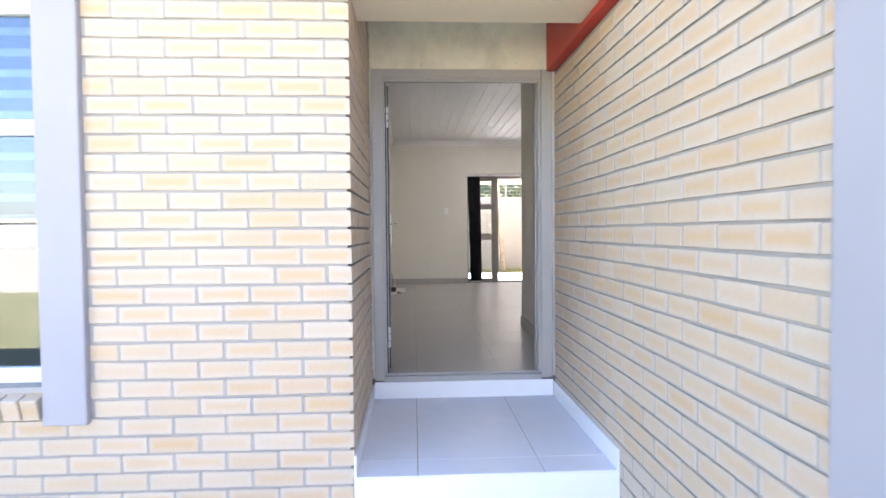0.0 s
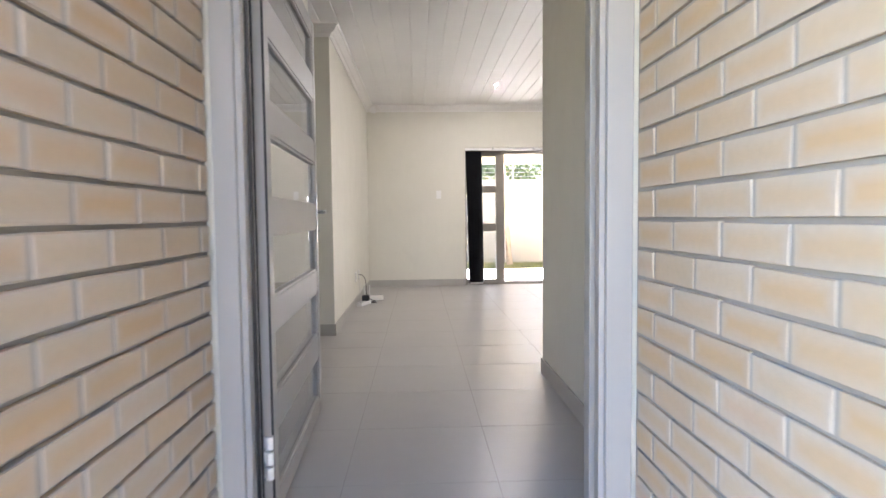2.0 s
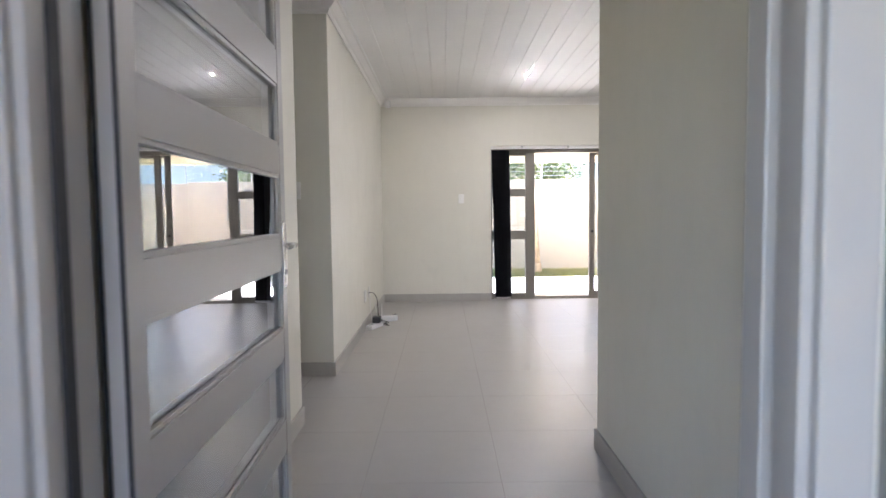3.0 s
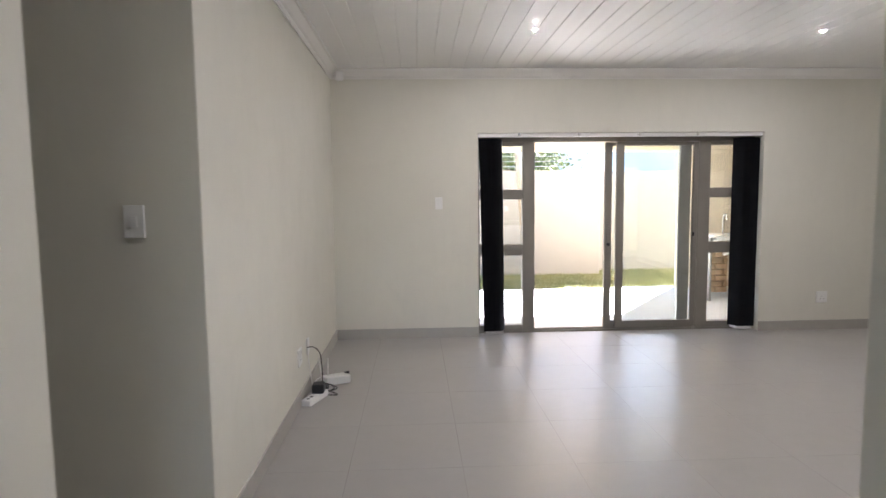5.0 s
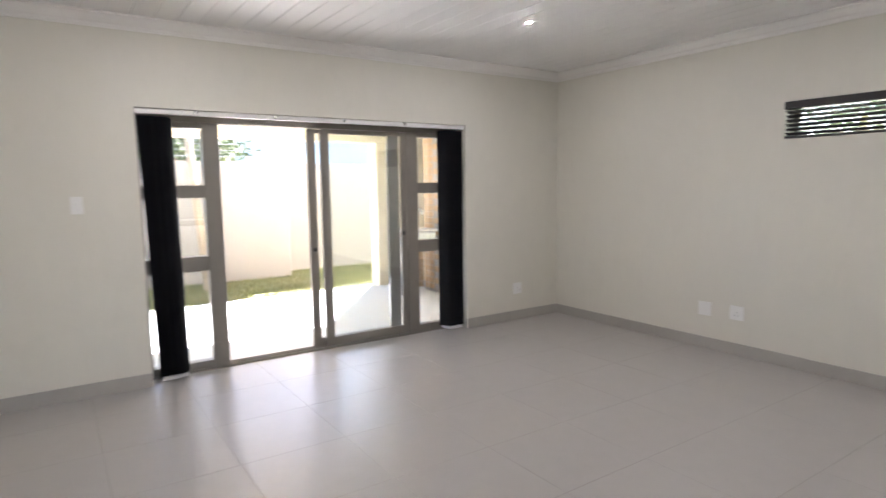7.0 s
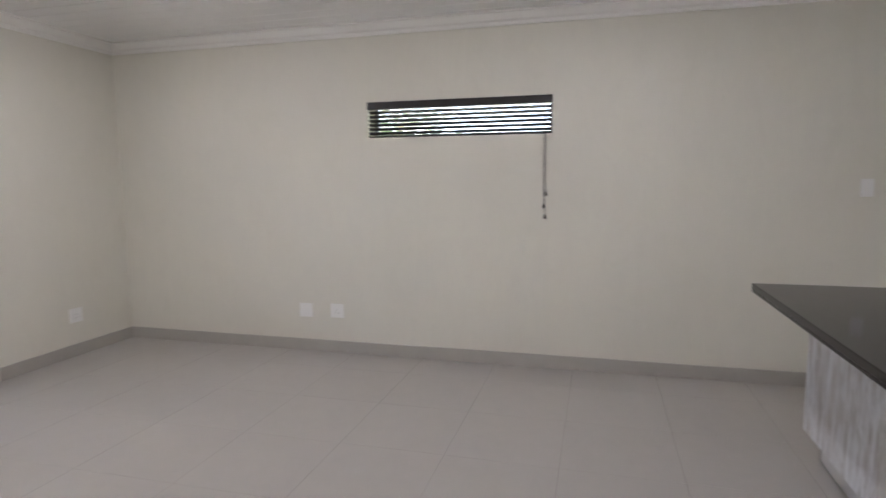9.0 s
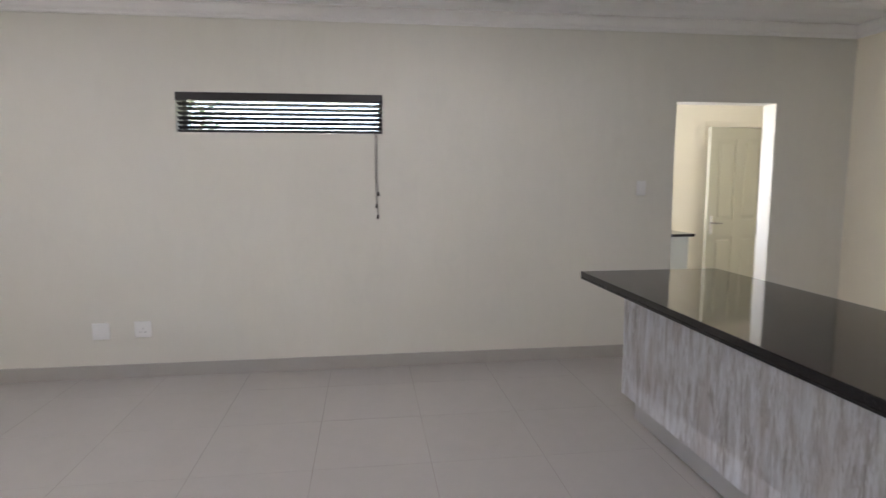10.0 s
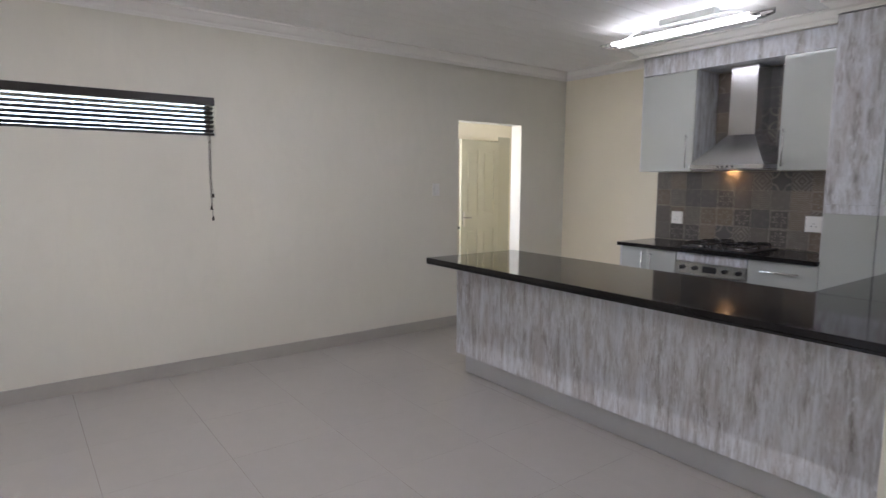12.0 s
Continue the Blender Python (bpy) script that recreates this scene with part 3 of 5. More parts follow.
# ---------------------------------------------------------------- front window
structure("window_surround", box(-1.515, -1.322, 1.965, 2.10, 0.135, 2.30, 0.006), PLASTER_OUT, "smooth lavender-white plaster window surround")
structure("window_head", box(-3.0, -1.515, 1.965, 2.10, 2.06, 2.30, 0.006), PLASTER_BEAM)
WIN1 = tagged(thing("window_1", (-2.2, 2.11, 0.31), "white framed front window with a banded blind behind", "window"), kind="structure")
part("window_frame", box(-2.9, -1.515, 2.09, 2.15, 0.302, 0.372, 0.004), WHITE_FRAME, WIN1)
part("window_frame", box(-2.9, -1.515, 2.09, 2.15, 1.99, 2.058, 0.004), WHITE_FRAME, WIN1)
part("window_frame", box(-1.56, -1.517, 2.092, 2.148, 0.373, 1.989, 0.003), WHITE_FRAME, WIN1)
for zc, h in ((1.477, 0.036), (0.98, 0.05)):
    bm = box(-2.9, -1.561, 2.09, 2.15, zc - h, zc + h, 0.003)
    box(-2.9, -1.561, 2.078, 2.09, zc - h + 0.012, zc + h - 0.03, 0.003, bm)
    part("transom", bm, WHITE_FRAME, WIN1)
for z0, z1 in ((0.372, 0.93), (1.03, 1.441), (1.513, 1.99)):
    p = part("pane", box(-2.9, -1.561, 2.117, 2.123, z0, z1), GLASS_FRONT, WIN1)
    p.visible_shadow = False
BL = thing("banded_roller_blind", (-2.2, 2.21, 0.4), "white banded roller blind behind the window", "blind")
for i in range(11):
    part("band", box(-2.88, -1.55, 2.205, 2.208, 0.95 + i * 0.098, 0.95 + i * 0.098 + 0.036), WHITE_PLASTIC, BL)
SILL = structure("window_sill", box(-3.0, -1.53, 2.02, 2.10, 0.16, 0.285), MORTAR, "sloping cream brick window sill")

# ---------------------------------------------------------------- front door
D1 = tagged(thing("door_1", (0.47, Y_DOOR, 0), "grey aluminium front door with glass panels, open", "door"), kind="structure")


def jamb(x0, x1, side):
    """Stepped aluminium jamb; side +1 faces right."""
    bm = box(x0, x1, Y_DOOR - 0.005, Y_DOOR + 0.06, -0.02, 2.064, 0.003)
    inner = x1 if side > 0 else x0
    box(min(inner, inner + side * 0.018), max(inner, inner + side * 0.018), Y_DOOR + 0.012, Y_DOOR + 0.05, 0.02, 2.0, 0.002, bm)
    box(min(inner, inner - side * 0.03), max(inner, inner - side * 0.03), Y_DOOR + 0.06, Y_DOOR + 0.105, -0.01, 2.03, 0.002, bm)
    lo, hi = sorted((inner + side * 0.018, inner - side * 0.05))
    if side > 0:
        lo, hi = inner - 0.05, inner + 0.004
    box(lo, hi, Y_DOOR + 0.106, Y_DOOR + 0.165, 0.0, 2.03, 0.003, bm)
    return bm


part("jamb", jamb(X_BL + 0.0135, -0.066, 1), ALU, D1)
part("jamb", jamb(1.003, X_BR - 0.0135, -1), ALU, D1)
bm = box(-0.0655, 1.0025, Y_DOOR - 0.005, Y_DOOR + 0.06, 2.005, 2.064, 0.003)
box(-0.0655, 1.0025, Y_DOOR + 0.012, Y_DOOR + 0.05, 1.985, 2.005, 0.002, bm)
part("frame_head", bm, ALU, D1)
bm = box(-0.0655, 1.0025, Y_DOOR - 0.012, Y_DOOR + 0.10, -0.03, 0.008, 0.003)
box(-0.0655, 1.0025, Y_DOOR + 0.03, Y_DOOR + 0.045, 0.008, 0.022, 0.002, bm)
part("threshold", bm, ALU, D1)
part("seal", box(-0.047, -0.041, Y_DOOR + 0.052, Y_DOOR + 0.075, 0.02, 1.99), RUBBER, D1)


def door_leaf():
    """The open leaf: local x runs from hinge to handle, y is its thickness."""
    leaf = thing("front_door_leaf", (0, 0, 0), "open grey aluminium door leaf with six glass panels", "door")
    W, T, z0, z1 = 1.15, 0.044, 0.018, 2.0
    st = 0.064
    for name, x0, x1 in (("stile", 0, st), ("stile", W - st, W)):
        bm = box(x0, x1, -T / 2, T / 2, z0, z1, 0.003)
        part(name, bm, ALU, leaf)
    panes = [(0.095, 0.310), (0.420, 0.645), (0.750, 0.970), (1.080, 1.298), (1.400, 1.612), (1.728, 1.925)]
    edges = [z0] + [z for p in panes for z in p] + [z1]
    for lo, hi in zip(edges[0::2], edges[1::2]):
        bm = box(st, W - st, -T / 2 + 0.0015, T / 2 - 0.0015, lo, hi, 0.002)
        part("rail", bm, ALU, leaf)
    for lo, hi in panes:
        part("glass_panel", box(st - 0.004, W - st + 0.004, -0.004, 0.004, lo - 0.004, hi + 0.004), GLASS_DOOR, leaf)
        bm = bmesh.new()
        for s in (-1, 1):
            y0, y1 = sorted((s * 0.005, s * 0.017))
            box(st, W - st, y0, y1, lo, lo + 0.012, 0.002, bm)
            box(st, W - st, y0, y1, hi - 0.012, hi, 0.002, bm)
            box(st, st + 0.012, y0, y1, lo + 0.012, hi - 0.012, 0.002, bm)
            box(W - st - 0.012, W - st, y0, y1, lo + 0.012, hi - 0.012, 0.002, bm)
        part("glazing_bead", bm, ALU, leaf)
    for y0 in (-T / 2 + 0.0005, T / 2 - 0.0075):
        part("seal", box(-0.005, 0, y0, y0 + 0.007, z0, z1), RUBBER, leaf)
    for s in (-1, 1):
        y0, y1 = sorted((s * T / 2, s * (T / 2 + 0.008)))
        plate = part("handle_plate", box(W - 0.062, W - 0.022, y0, y1, 0.90, 1.13, 0.003), CHROME, leaf)
        yy = s * (T / 2 + 0.045)
        bm = cyl((W - 0.042, s * T / 2, 1.05), (W - 0.042, yy, 1.05), 0.009)
        tube([(W - 0.042, yy, 1.05), (W - 0.06, yy + s * 0.004, 1.05), (W - 0.10, yy + s * 0.004, 1.05), (W - 0.155, yy, 1.048)], 0.009, 10, bm)
        part("lever", bm, CHROME, leaf, smooth=True)
        part("keyhole", cyl((W - 0.042, s * (T / 2 + 0.0075), 0.955), (W - 0.042, s * (T / 2 + 0.011), 0.955), 0.009), BLACK_PLASTIC, leaf)
    for zc in (0.24, 1.78):
        bm = bmesh.new()
        for k in (-0.05, 0, 0.05):
            cyl((-0.018, -0.010, zc + k - 0.02), (-0.018, -0.010, zc + k + 0.02), 0.013, bm=bm)
            box(-0.014, 0.0, -0.018, 0.010, zc + k - 0.018, zc + k + 0.018, 0.002, bm)
        part("hinge", bm, WHITE_PLASTIC, leaf, "white door hinge")
    return leaf


LEAF_HINGE, LEAF_TURN = (-0.052, 3.435, 0), 92.0
door_leaf().matrix_basis = pose(*LEAF_HINGE, 0, 0, LEAF_TURN)

# ---------------------------------------------------------------- sliding door
D2 = tagged(thing("door_2", (2.58, 10.30, 0), "bronze-grey aluminium sliding door, half open, with glazed side panels", "door"), kind="structure")
FY0, FY1 = 10.262, 10.345


def frame_part(name, x0, x1, z0, z1, y0=FY0, y1=FY1, bev=0.004, par=None):
    return part(name, box(x0, x1, y0, y1, z0, z1, bev), ALU_SLIDER, par or D2)


frame_part("frame_head", SL0, SL1, 1.955, SL_TOP - 0.001)
bm = box(SL0, SL1, FY0, FY1, -0.012, 0.014, 0.003)
for yy in (10.285, 10.322):
    box(1.74, 3.43, yy - 0.004, yy + 0.004, 0.014, 0.028, bm=bm)
part("sill_track", bm, ALU_SLIDER, D2)
frame_part("jamb", SL0, SL0 + 0.03, 0.0145, 1.9545)
frame_part("jamb", SL1 - 0.05, SL1, 0.0145, 1.9545)
frame_part("mullion", 1.615, 1.738, 0.0145, 1.9545)
frame_part("mullion", 3.445, 3.570, 0.0145, 1.9545)
for x0, x1 in ((SL0 + 0.0305, 1.6145), (3.5705, SL1 - 0.0505)):
    for z0, z1 in ((0.0145, 0.075), (0.800, 0.918), (1.376, 1.478), (1.915, 1.9545)):
        frame_part("transom", x0, x1, z0, z1, FY0 + 0.003, FY1 - 0.003)
    for z0, z1 in ((0.075, 0.80), (0.918, 1.376), (1.478, 1.915)):
        part("pane", box(x0, x1, 10.30, 10.306, z0, z1), GLASS, D2).visible_shadow = False


def sash(x0, x1, y0, y1, left, right):
    s = part("sash", box(x0, x0 + left, y0, y1, 0.03, 1.95, 0.004), ALU_SLIDER, D2)
    part("stile", box(x1 - right, x1, y0, y1, 0.03, 1.95, 0.004), ALU_SLIDER, s)
    part("rail", box(x0 + left, x1 - right, y0 + 0.002, y1 - 0.002, 0.03, 0.095, 0.003), ALU_SLIDER, s)
    part("rail", box(x0 + left, x1 - right, y0 + 0.002, y1 - 0.002, 1.915, 1.95, 0.003), ALU_SLIDER, s)
    part("pane", box(x0 + left, x1 - right, (y0 + y1) / 2 - 0.003, (y0 + y1) / 2 + 0.003, 0.095, 1.915), GLASS, s).visible_shadow = False
    return s


sash(2.588, 3.4445, 10.268, 10.300, 0.078, 0.05)
slid = sash(2.478, 3.385, 10.306, 10.338, 0.075, 0.12)
bm = box(2.500, 2.530, 10.296, 10.306, 0.82, 1.12, 0.004)
part("pull_handle", bm, ALU_SLIDER, slid)
part("lock", cyl((2.515, 10.285, 0.90), (2.515, 10.297, 0.90), 0.018), BLACK_PLASTIC, slid)
part("lock", box(3.392, 3.412, 10.255, 10.268, 0.98, 1.02, 0.003), BLACK_PLASTIC, D2)


def vertical_blind(x0, x1, n, seed, side=1, foot=0.0):
    """A bunched vertical blind: dark vanes on edge, weights and chain at the foot."""
    rnd = random.Random(seed)
    b = thing("vertical_blind", ((x0 + x1) / 2, 10.175, 0.03), "black fabric vertical blind drawn aside", "blind", "blinds at the sliding door")
    for i in range(n):
        xc = x0 + (x1 - x0) * (i + 0.5) / n
        turn = radians(side * rnd.uniform(24, 36))
        bm = bmesh.new()
        cols = []
        for j in range(7):
            s = (j / 6 - 0.5) * 0.127
            bow = 0.008 * (1 - (2 * j / 6 - 1) ** 2)
            px, py = xc + bow * math.cos(turn) + s * math.sin(turn), 10.175 + s * math.cos(turn)
            cols.append((px, py))
        for z in (0.045, 1.975):
            for px, py in cols:
                bm.verts.new((px + (foot if z < 1 else 0) * (1 - 0.5 * i / n), py, z))
        bm.verts.ensure_lookup_table()
        for j in range(6):
            bm.faces.new((bm.verts[j], bm.verts[j + 1], bm.verts[j + 8], bm.verts[j + 7]))
        bmesh.ops.solidify(bm, geom=bm.faces[:], thickness=0.0016)
        vane = part("vane", bm, BLIND_CLOTH, b)
        xf = xc + foot * (1 - 0.5 * i / n)
        part("weight", box(xf - 0.004, xf + 0.004, 10.115, 10.235, 0.022, 0.044, 0.002), WHITE_PLASTIC, vane)
    bm = tube(arc_points((x0, 10.118, 0.026), (x1, 10.118, 0.03), 0.008), 0.0035, 6)
    part("bead_chain", bm, WHITE_PLASTIC, b)
    return b


vertical_blind(1.170, 1.375, 12, 3, 1, 0.045)
vertical_blind(3.800, 3.975, 11, 4, -1)
RAIL = thing("blind_headrail", (2.58, 10.13, 1.985), "slim white aluminium headrail over the sliding door", "blind rail")
bm = box(SL0 + 0.004, SL1 - 0.004, 10.118, 10.155, 1.990, 2.026, 0.004)
part("rail", bm, WHITE_PLASTIC, RAIL)
for xc in (1.55, 2.15, 2.75, 3.35):
    part("bracket", box(xc - 0.012, xc + 0.012, 10.112, 10.118, 2.000, 2.029, 0.001), CHROME, RAIL)

# ---------------------------------------------------------------- strip window with a dark venetian blind
WIN2 = tagged(thing("window_2", (5.45, 6.98, W_Z0), "narrow high window with an aluminium frame", "window"), kind="structure")
part("window_frame", box(5.44, 5.50, W_Y0, W_Y1, W_Z0, W_Z0 + 0.03, 0.003), ALU_SLIDER, WIN2)
part("window_frame", box(5.44, 5.50, W_Y0, W_Y1, W_Z1 - 0.03, W_Z1, 0.003), ALU_SLIDER, WIN2)
for y0 in (W_Y0, W_Y1 - 0.03):
    part("window_frame", box(5.442, 5.498, y0, y0 + 0.03, W_Z0 + 0.0305, W_Z1 - 0.0305, 0.003), ALU_SLIDER, WIN2)
part("pane", box(5.468, 5.474, W_Y0 + 0.03, W_Y1 - 0.03, W_Z0 + 0.03, W_Z1 - 0.03), GLASS, WIN2).visible_shadow = False
VB = thing("venetian_blind", (5.31, 6.98, W_Z0), "dark stained venetian blind with open slats and cords", "blind")
part("headrail", box(5.272, 5.335, W_Y0 + 0.003, W_Y1 - 0.003, 1.984, W_Z1 - 0.001, 0.003), BLIND_SLAT, VB)
for i in range(6):
    zc = 1.800 + i * 0.0325
    bm = box(5.285, 5.335, W_Y0 + 0.008, W_Y1 - 0.008, zc - 0.0014, zc + 0.0014, 0.001)
    bmesh.ops.rotate(bm, cent=(5.31, 6.98, zc), matrix=Matrix.Rotation(radians(20), 3, "Y"), verts=bm.verts)
    part("slat", bm, BLIND_SLAT, VB)
part("bottom_rail", box(5.284, 5.336, W_Y0 + 0.008, W_Y1 - 0.008, W_Z0 + 0.003, W_Z0 + 0.02, 0.003), BLIND_SLAT, VB)
for y in (6.42, 6.98, 7.54):
    bm = cyl((5.288, y, W_Z0 + 0.01), (5.288, y, 1.99), 0.0012, seg=6)
    cyl((5.332, y, W_Z0 + 0.01), (5.332, y, 1.99), 0.0012, seg=6, bm=bm)
    part("ladder_cord", bm, CORD, VB)
for dy, zb in ((0.0, 1.17), (0.008, 1.25), (-0.006, 1.34)):
    y = 6.312 + dy
    cord = part("pull_cord", tube([(5.270, y, 1.99), (5.268, y, 1.7), (5.268, y + 0.003, 1.45), (5.268, y - 0.004, zb)], 0.0016, 6), CORD, VB)
    part("tassel", cyl((5.268, y - 0.004, zb - 0.03), (5.268, y - 0.004, zb), 0.011, 0.006, 12), CORD, cord)


# ---------------------------------------------------------------- switches and sockets
def plate(pos, facing, w, h, kind, label):
    """A wall plate built facing -y at the origin, then turned to face its room."""
    bevel = thing("wall_plate" if kind == "blank" else ("light_switch" if kind == "switch" else "wall_socket"), (0, 0, 0), label, "socket" if kind == "socket" else "switch", "wall plates")
    part("cover", box(-w / 2, w / 2, -0.011, 0, -h / 2, h / 2, 0.003), WHITE_PLASTIC, bevel)
    if kind == "switch":
        part("rocker", box(-0.013, 0.013, -0.017, -0.011, -0.022, 0.022, 0.003), WHITE_PLASTIC, bevel)
    elif kind == "socket":
        for dx in (-w / 4, w / 4):
            part("rocker", box(dx - 0.009, dx + 0.009, -0.015, -0.011, h / 2 - 0.040, h / 2 - 0.016, 0.002), WHITE_PLASTIC, bevel)
        bm = bmesh.new()
        for dx, dz in ((-0.016, -0.018), (0.016, -0.018), (0, 0.004)):
            cyl((dx, -0.0118, dz), (dx, -0.0105, dz), 0.0038, bm=bm)
        part("pin_holes", bm, BLACK_PLASTIC, bevel)
    else:
        part("inner_panel", box(-w / 2 + 0.018, w / 2 - 0.018, -0.0135, -0.011, -h / 2 + 0.018, h / 2 - 0.018, 0.001), WHITE_PLASTIC, bevel)
    bevel.matrix_basis = pose(*pos, 0, 0, facing)
    return bevel


plate((0.750, Y_FAR, 1.347), 0, 0.072, 0.118, "switch", "white light switch on the greige wall")
plate((4.694, Y_FAR, 0.342), 0, 0.115, 0.118, "socket", "white double socket low on the wall")
plate((-0.532, Y_NIB, 1.328), 0, 0.076, 0.122, "switch", "white light switch by the passage")
plate((X_RIGHT, 8.293, 0.351), -90, 0.116, 0.118, "blank", "white blank plate low on the wall")
plate((X_RIGHT, 8.008, 0.358), -90, 0.116, 0.118, "socket", "white double socket low on the wall")
plate((X_RIGHT, 4.247, 1.360), -90, 0.075, 0.116, "switch", "white light switch beside the doorway")
plate((X_LEFT, 8.25, 0.338), 90, 0.115, 0.115, "socket", "white socket near the router")
plate((X_LEFT, 8.55, 0.340), 90, 0.075, 0.115, "blank", "white telephone plate near the router")
plate((3.842, Y_KIT + 0.0085, 1.112), 180, 0.115, 0.115, "socket", "white socket on the patterned tiles")
plate((2.672, Y_KIT + 0.0085, 1.120), 180, 0.125, 0.125, "socket", "white socket on the patterned tiles")

# alarm sensor in the corner
SEN = thing("alarm_sensor", (X_LEFT + 0.11, Y_FAR - 0.10, 2.50), "small white alarm sensor in the ceiling corner", "sensor")
bm = box(X_LEFT + 0.07, X_LEFT + 0.14, Y_FAR - 0.13, Y_FAR - 0.075, 2.515, 2.60, 0.012)
part("housing", bm, WHITE_PLASTIC, SEN)
part("bracket", cyl((X_LEFT + 0.05, Y_FAR - 0.05, 2.57), (X_LEFT + 0.10, Y_FAR - 0.10, 2.57), 0.012), WHITE_PLASTIC, SEN)


def downlight(x, y):
    d = thing("downlight", (x, y, Z_CEIL), "small white recessed downlight, switched on", "ceiling light", "downlights")
    bm = bmesh.new()
    cyl((x, y, Z_CEIL - 0.005), (x, y, Z_CEIL + 0.012), 0.027, 0.030, 24, bm)
    part("rim", bm, WHITE_PLASTIC, d)
    part("lens", cyl((x, y, Z_CEIL - 0.0065), (x, y, Z_CEIL - 0.005), 0.008, seg=20), SPOT_GLOW, d)


# the row at y 5.98 is assumed, and kept to brighten the entry
for x in (1.42, 3.62):
    for y in (5.98, 8.74):
        downlight(x, y)

# ---------------------------------------------------------------- router and power strip on the floor
RT = thing("router", (-0.115, 8.76, 0), "white wireless router with raised aerials on the floor", "router")
bm = box(-0.21, -0.02, 8.67, 8.85, 0.0, 0.070, 0.014)
for v in bm.verts:
    v.co.z *= 1.0 - 0.45 * (v.co.y - 8.67) / 0.18          # top falls away to the back
bmesh.ops.rotate(bm, cent=(-0.115, 8.76, 0.0), matrix=Matrix.Rotation(radians(24), 3, "Z"), verts=bm.verts)
part("housing", bm, WHITE_PLASTIC, RT)
part("vent_slot", cyl((-0.060, 8.845, 0.040), (-0.02, 8.85, 0.046), 0.010, seg=10), BLACK_PLASTIC, RT)
for dx, dy, lean in ((-0.225, 8.80, -0.025), (-0.17, 8.75, 0.0)):
    part("aerial", cyl((dx, dy, 0.02), (dx + lean, dy + 0.01, 0.185), 0.007, 0.0045), WHITE_PLASTIC, RT)
PS = thing("power_strip", (-0.17, 8.22, 0), "white multi-plug power strip on the floor tiles", "power strip")
bm = box(-0.235, -0.165, 8.215, 8.475, 0, 0.045, 0.008)
bmesh.ops.rotate(bm, cent=(-0.200, 8.345, 0.02), matrix=Matrix.Rotation(radians(-20), 3, "Z"), verts=bm.verts)
part("housing", bm, WHITE_PLASTIC, PS)
for xx, yy in ((-0.233, 8.255), (-0.218, 8.297)):
    part("outlet", cyl((xx, yy, 0.045), (xx, yy, 0.0465), 0.012), BLACK_PLASTIC, PS)
for nm, yy in (("plug_adapter", 8.39), ("plug_adapter", 8.55)):
    pa = thing(nm, (-0.16, yy, 0), "black plug adapter by the power strip", "adapter", "plug adapters")
    part("housing", box(-0.225, -0.140, yy - 0.05, yy + 0.05, 0.0455 if yy < 8.45 else 0, 0.11 if yy < 8.45 else 0.045, 0.012), BLACK_PLASTIC, pa)
for label, mat, pts in (
        ("grey cable from the socket to the strip", CORD, [(-0.275, 8.50, 0.34), (-0.235, 8.54, 0.33), (-0.205, 8.62, 0.26), (-0.2, 8.66, 0.12), (-0.19, 8.60, 0.012), (-0.17, 8.5, 0.008), (-0.168, 8.37, 0.02)]),
        ("black router cable coiled on the floor", BLACK_PLASTIC, [(-0.14, 8.64, 0.02), (-0.08, 8.585, 0.008), (-0.13, 8.53, 0.008), (-0.19, 8.57, 0.012), (-0.15, 8.64, 0.02), (-0.10, 8.56, 0.014), (-0.15, 8.46, 0.02), (-0.16, 8.43, 0.03)]),
        ("brown looped cable beside the router", CORD, [(-0.17, 8.66, 0.02), (-0.22, 8.60, 0.03), (-0.24, 8.52, 0.012), (-0.20, 8.48, 0.03), (-0.17, 8.55, 0.04), (-0.21, 8.63, 0.03), (-0.25, 8.57, 0.012), (-0.18, 8.50, 0.03), (-0.09, 8.48, 0.008), (-0.06, 8.43, 0.008), (-0.12, 8.40, 0.02)]),
        ("white network cable along the skirting", WHITE_PLASTIC, [(-0.17, 8.86, 0.02), (-0.22, 8.90, 0.008), (-0.265, 8.8, 0.008), (-0.26, 8.6, 0.03), (-0.262, 8.5, 0.2), (-0.272, 8.5, 0.33)])):
    c = thing("cable", pts[0], label, "cable", "cables on the floor")
    dense = []
    vs = [Vector(p) for p in pts]
    for i in range(len(vs) - 1):
        p0, p1, p2, p3 = vs[max(i - 1, 0)], vs[i], vs[i + 1], vs[min(i + 2, len(vs) - 1)]
        for s in range(6):
            t = s / 6
            dense.append(0.5 * (2 * p1 + (p2 - p0) * t + (2 * p0 - 5 * p1 + 4 * p2 - p3) * t * t + (3 * p1 - p0 - 3 * p2 + p3) * t ** 3))
    part("sheath", tube(dense + [vs[-1]], 0.0038, 6), mat, c, smooth=True)

# ---------------------------------------------------------------- kitchen


def bar_handle(p0, p1, out, parent):
    """A slim bar on two posts; out is the way off the door."""
    p0, p1, out = Vector(p0), Vector(p1), Vector(out)
    d = (p1 - p0).normalized()
    bm = cyl(p0 + out * 0.03, p1 + out * 0.03, 0.006, seg=12)
    for q in (p0 + d * 0.02, p1 - d * 0.02):
        cyl(q, q + out * 0.03, 0.0045, seg=10, bm=bm)
    return part("handle", bm, CHROME, parent, "brushed metal bar handle", True)


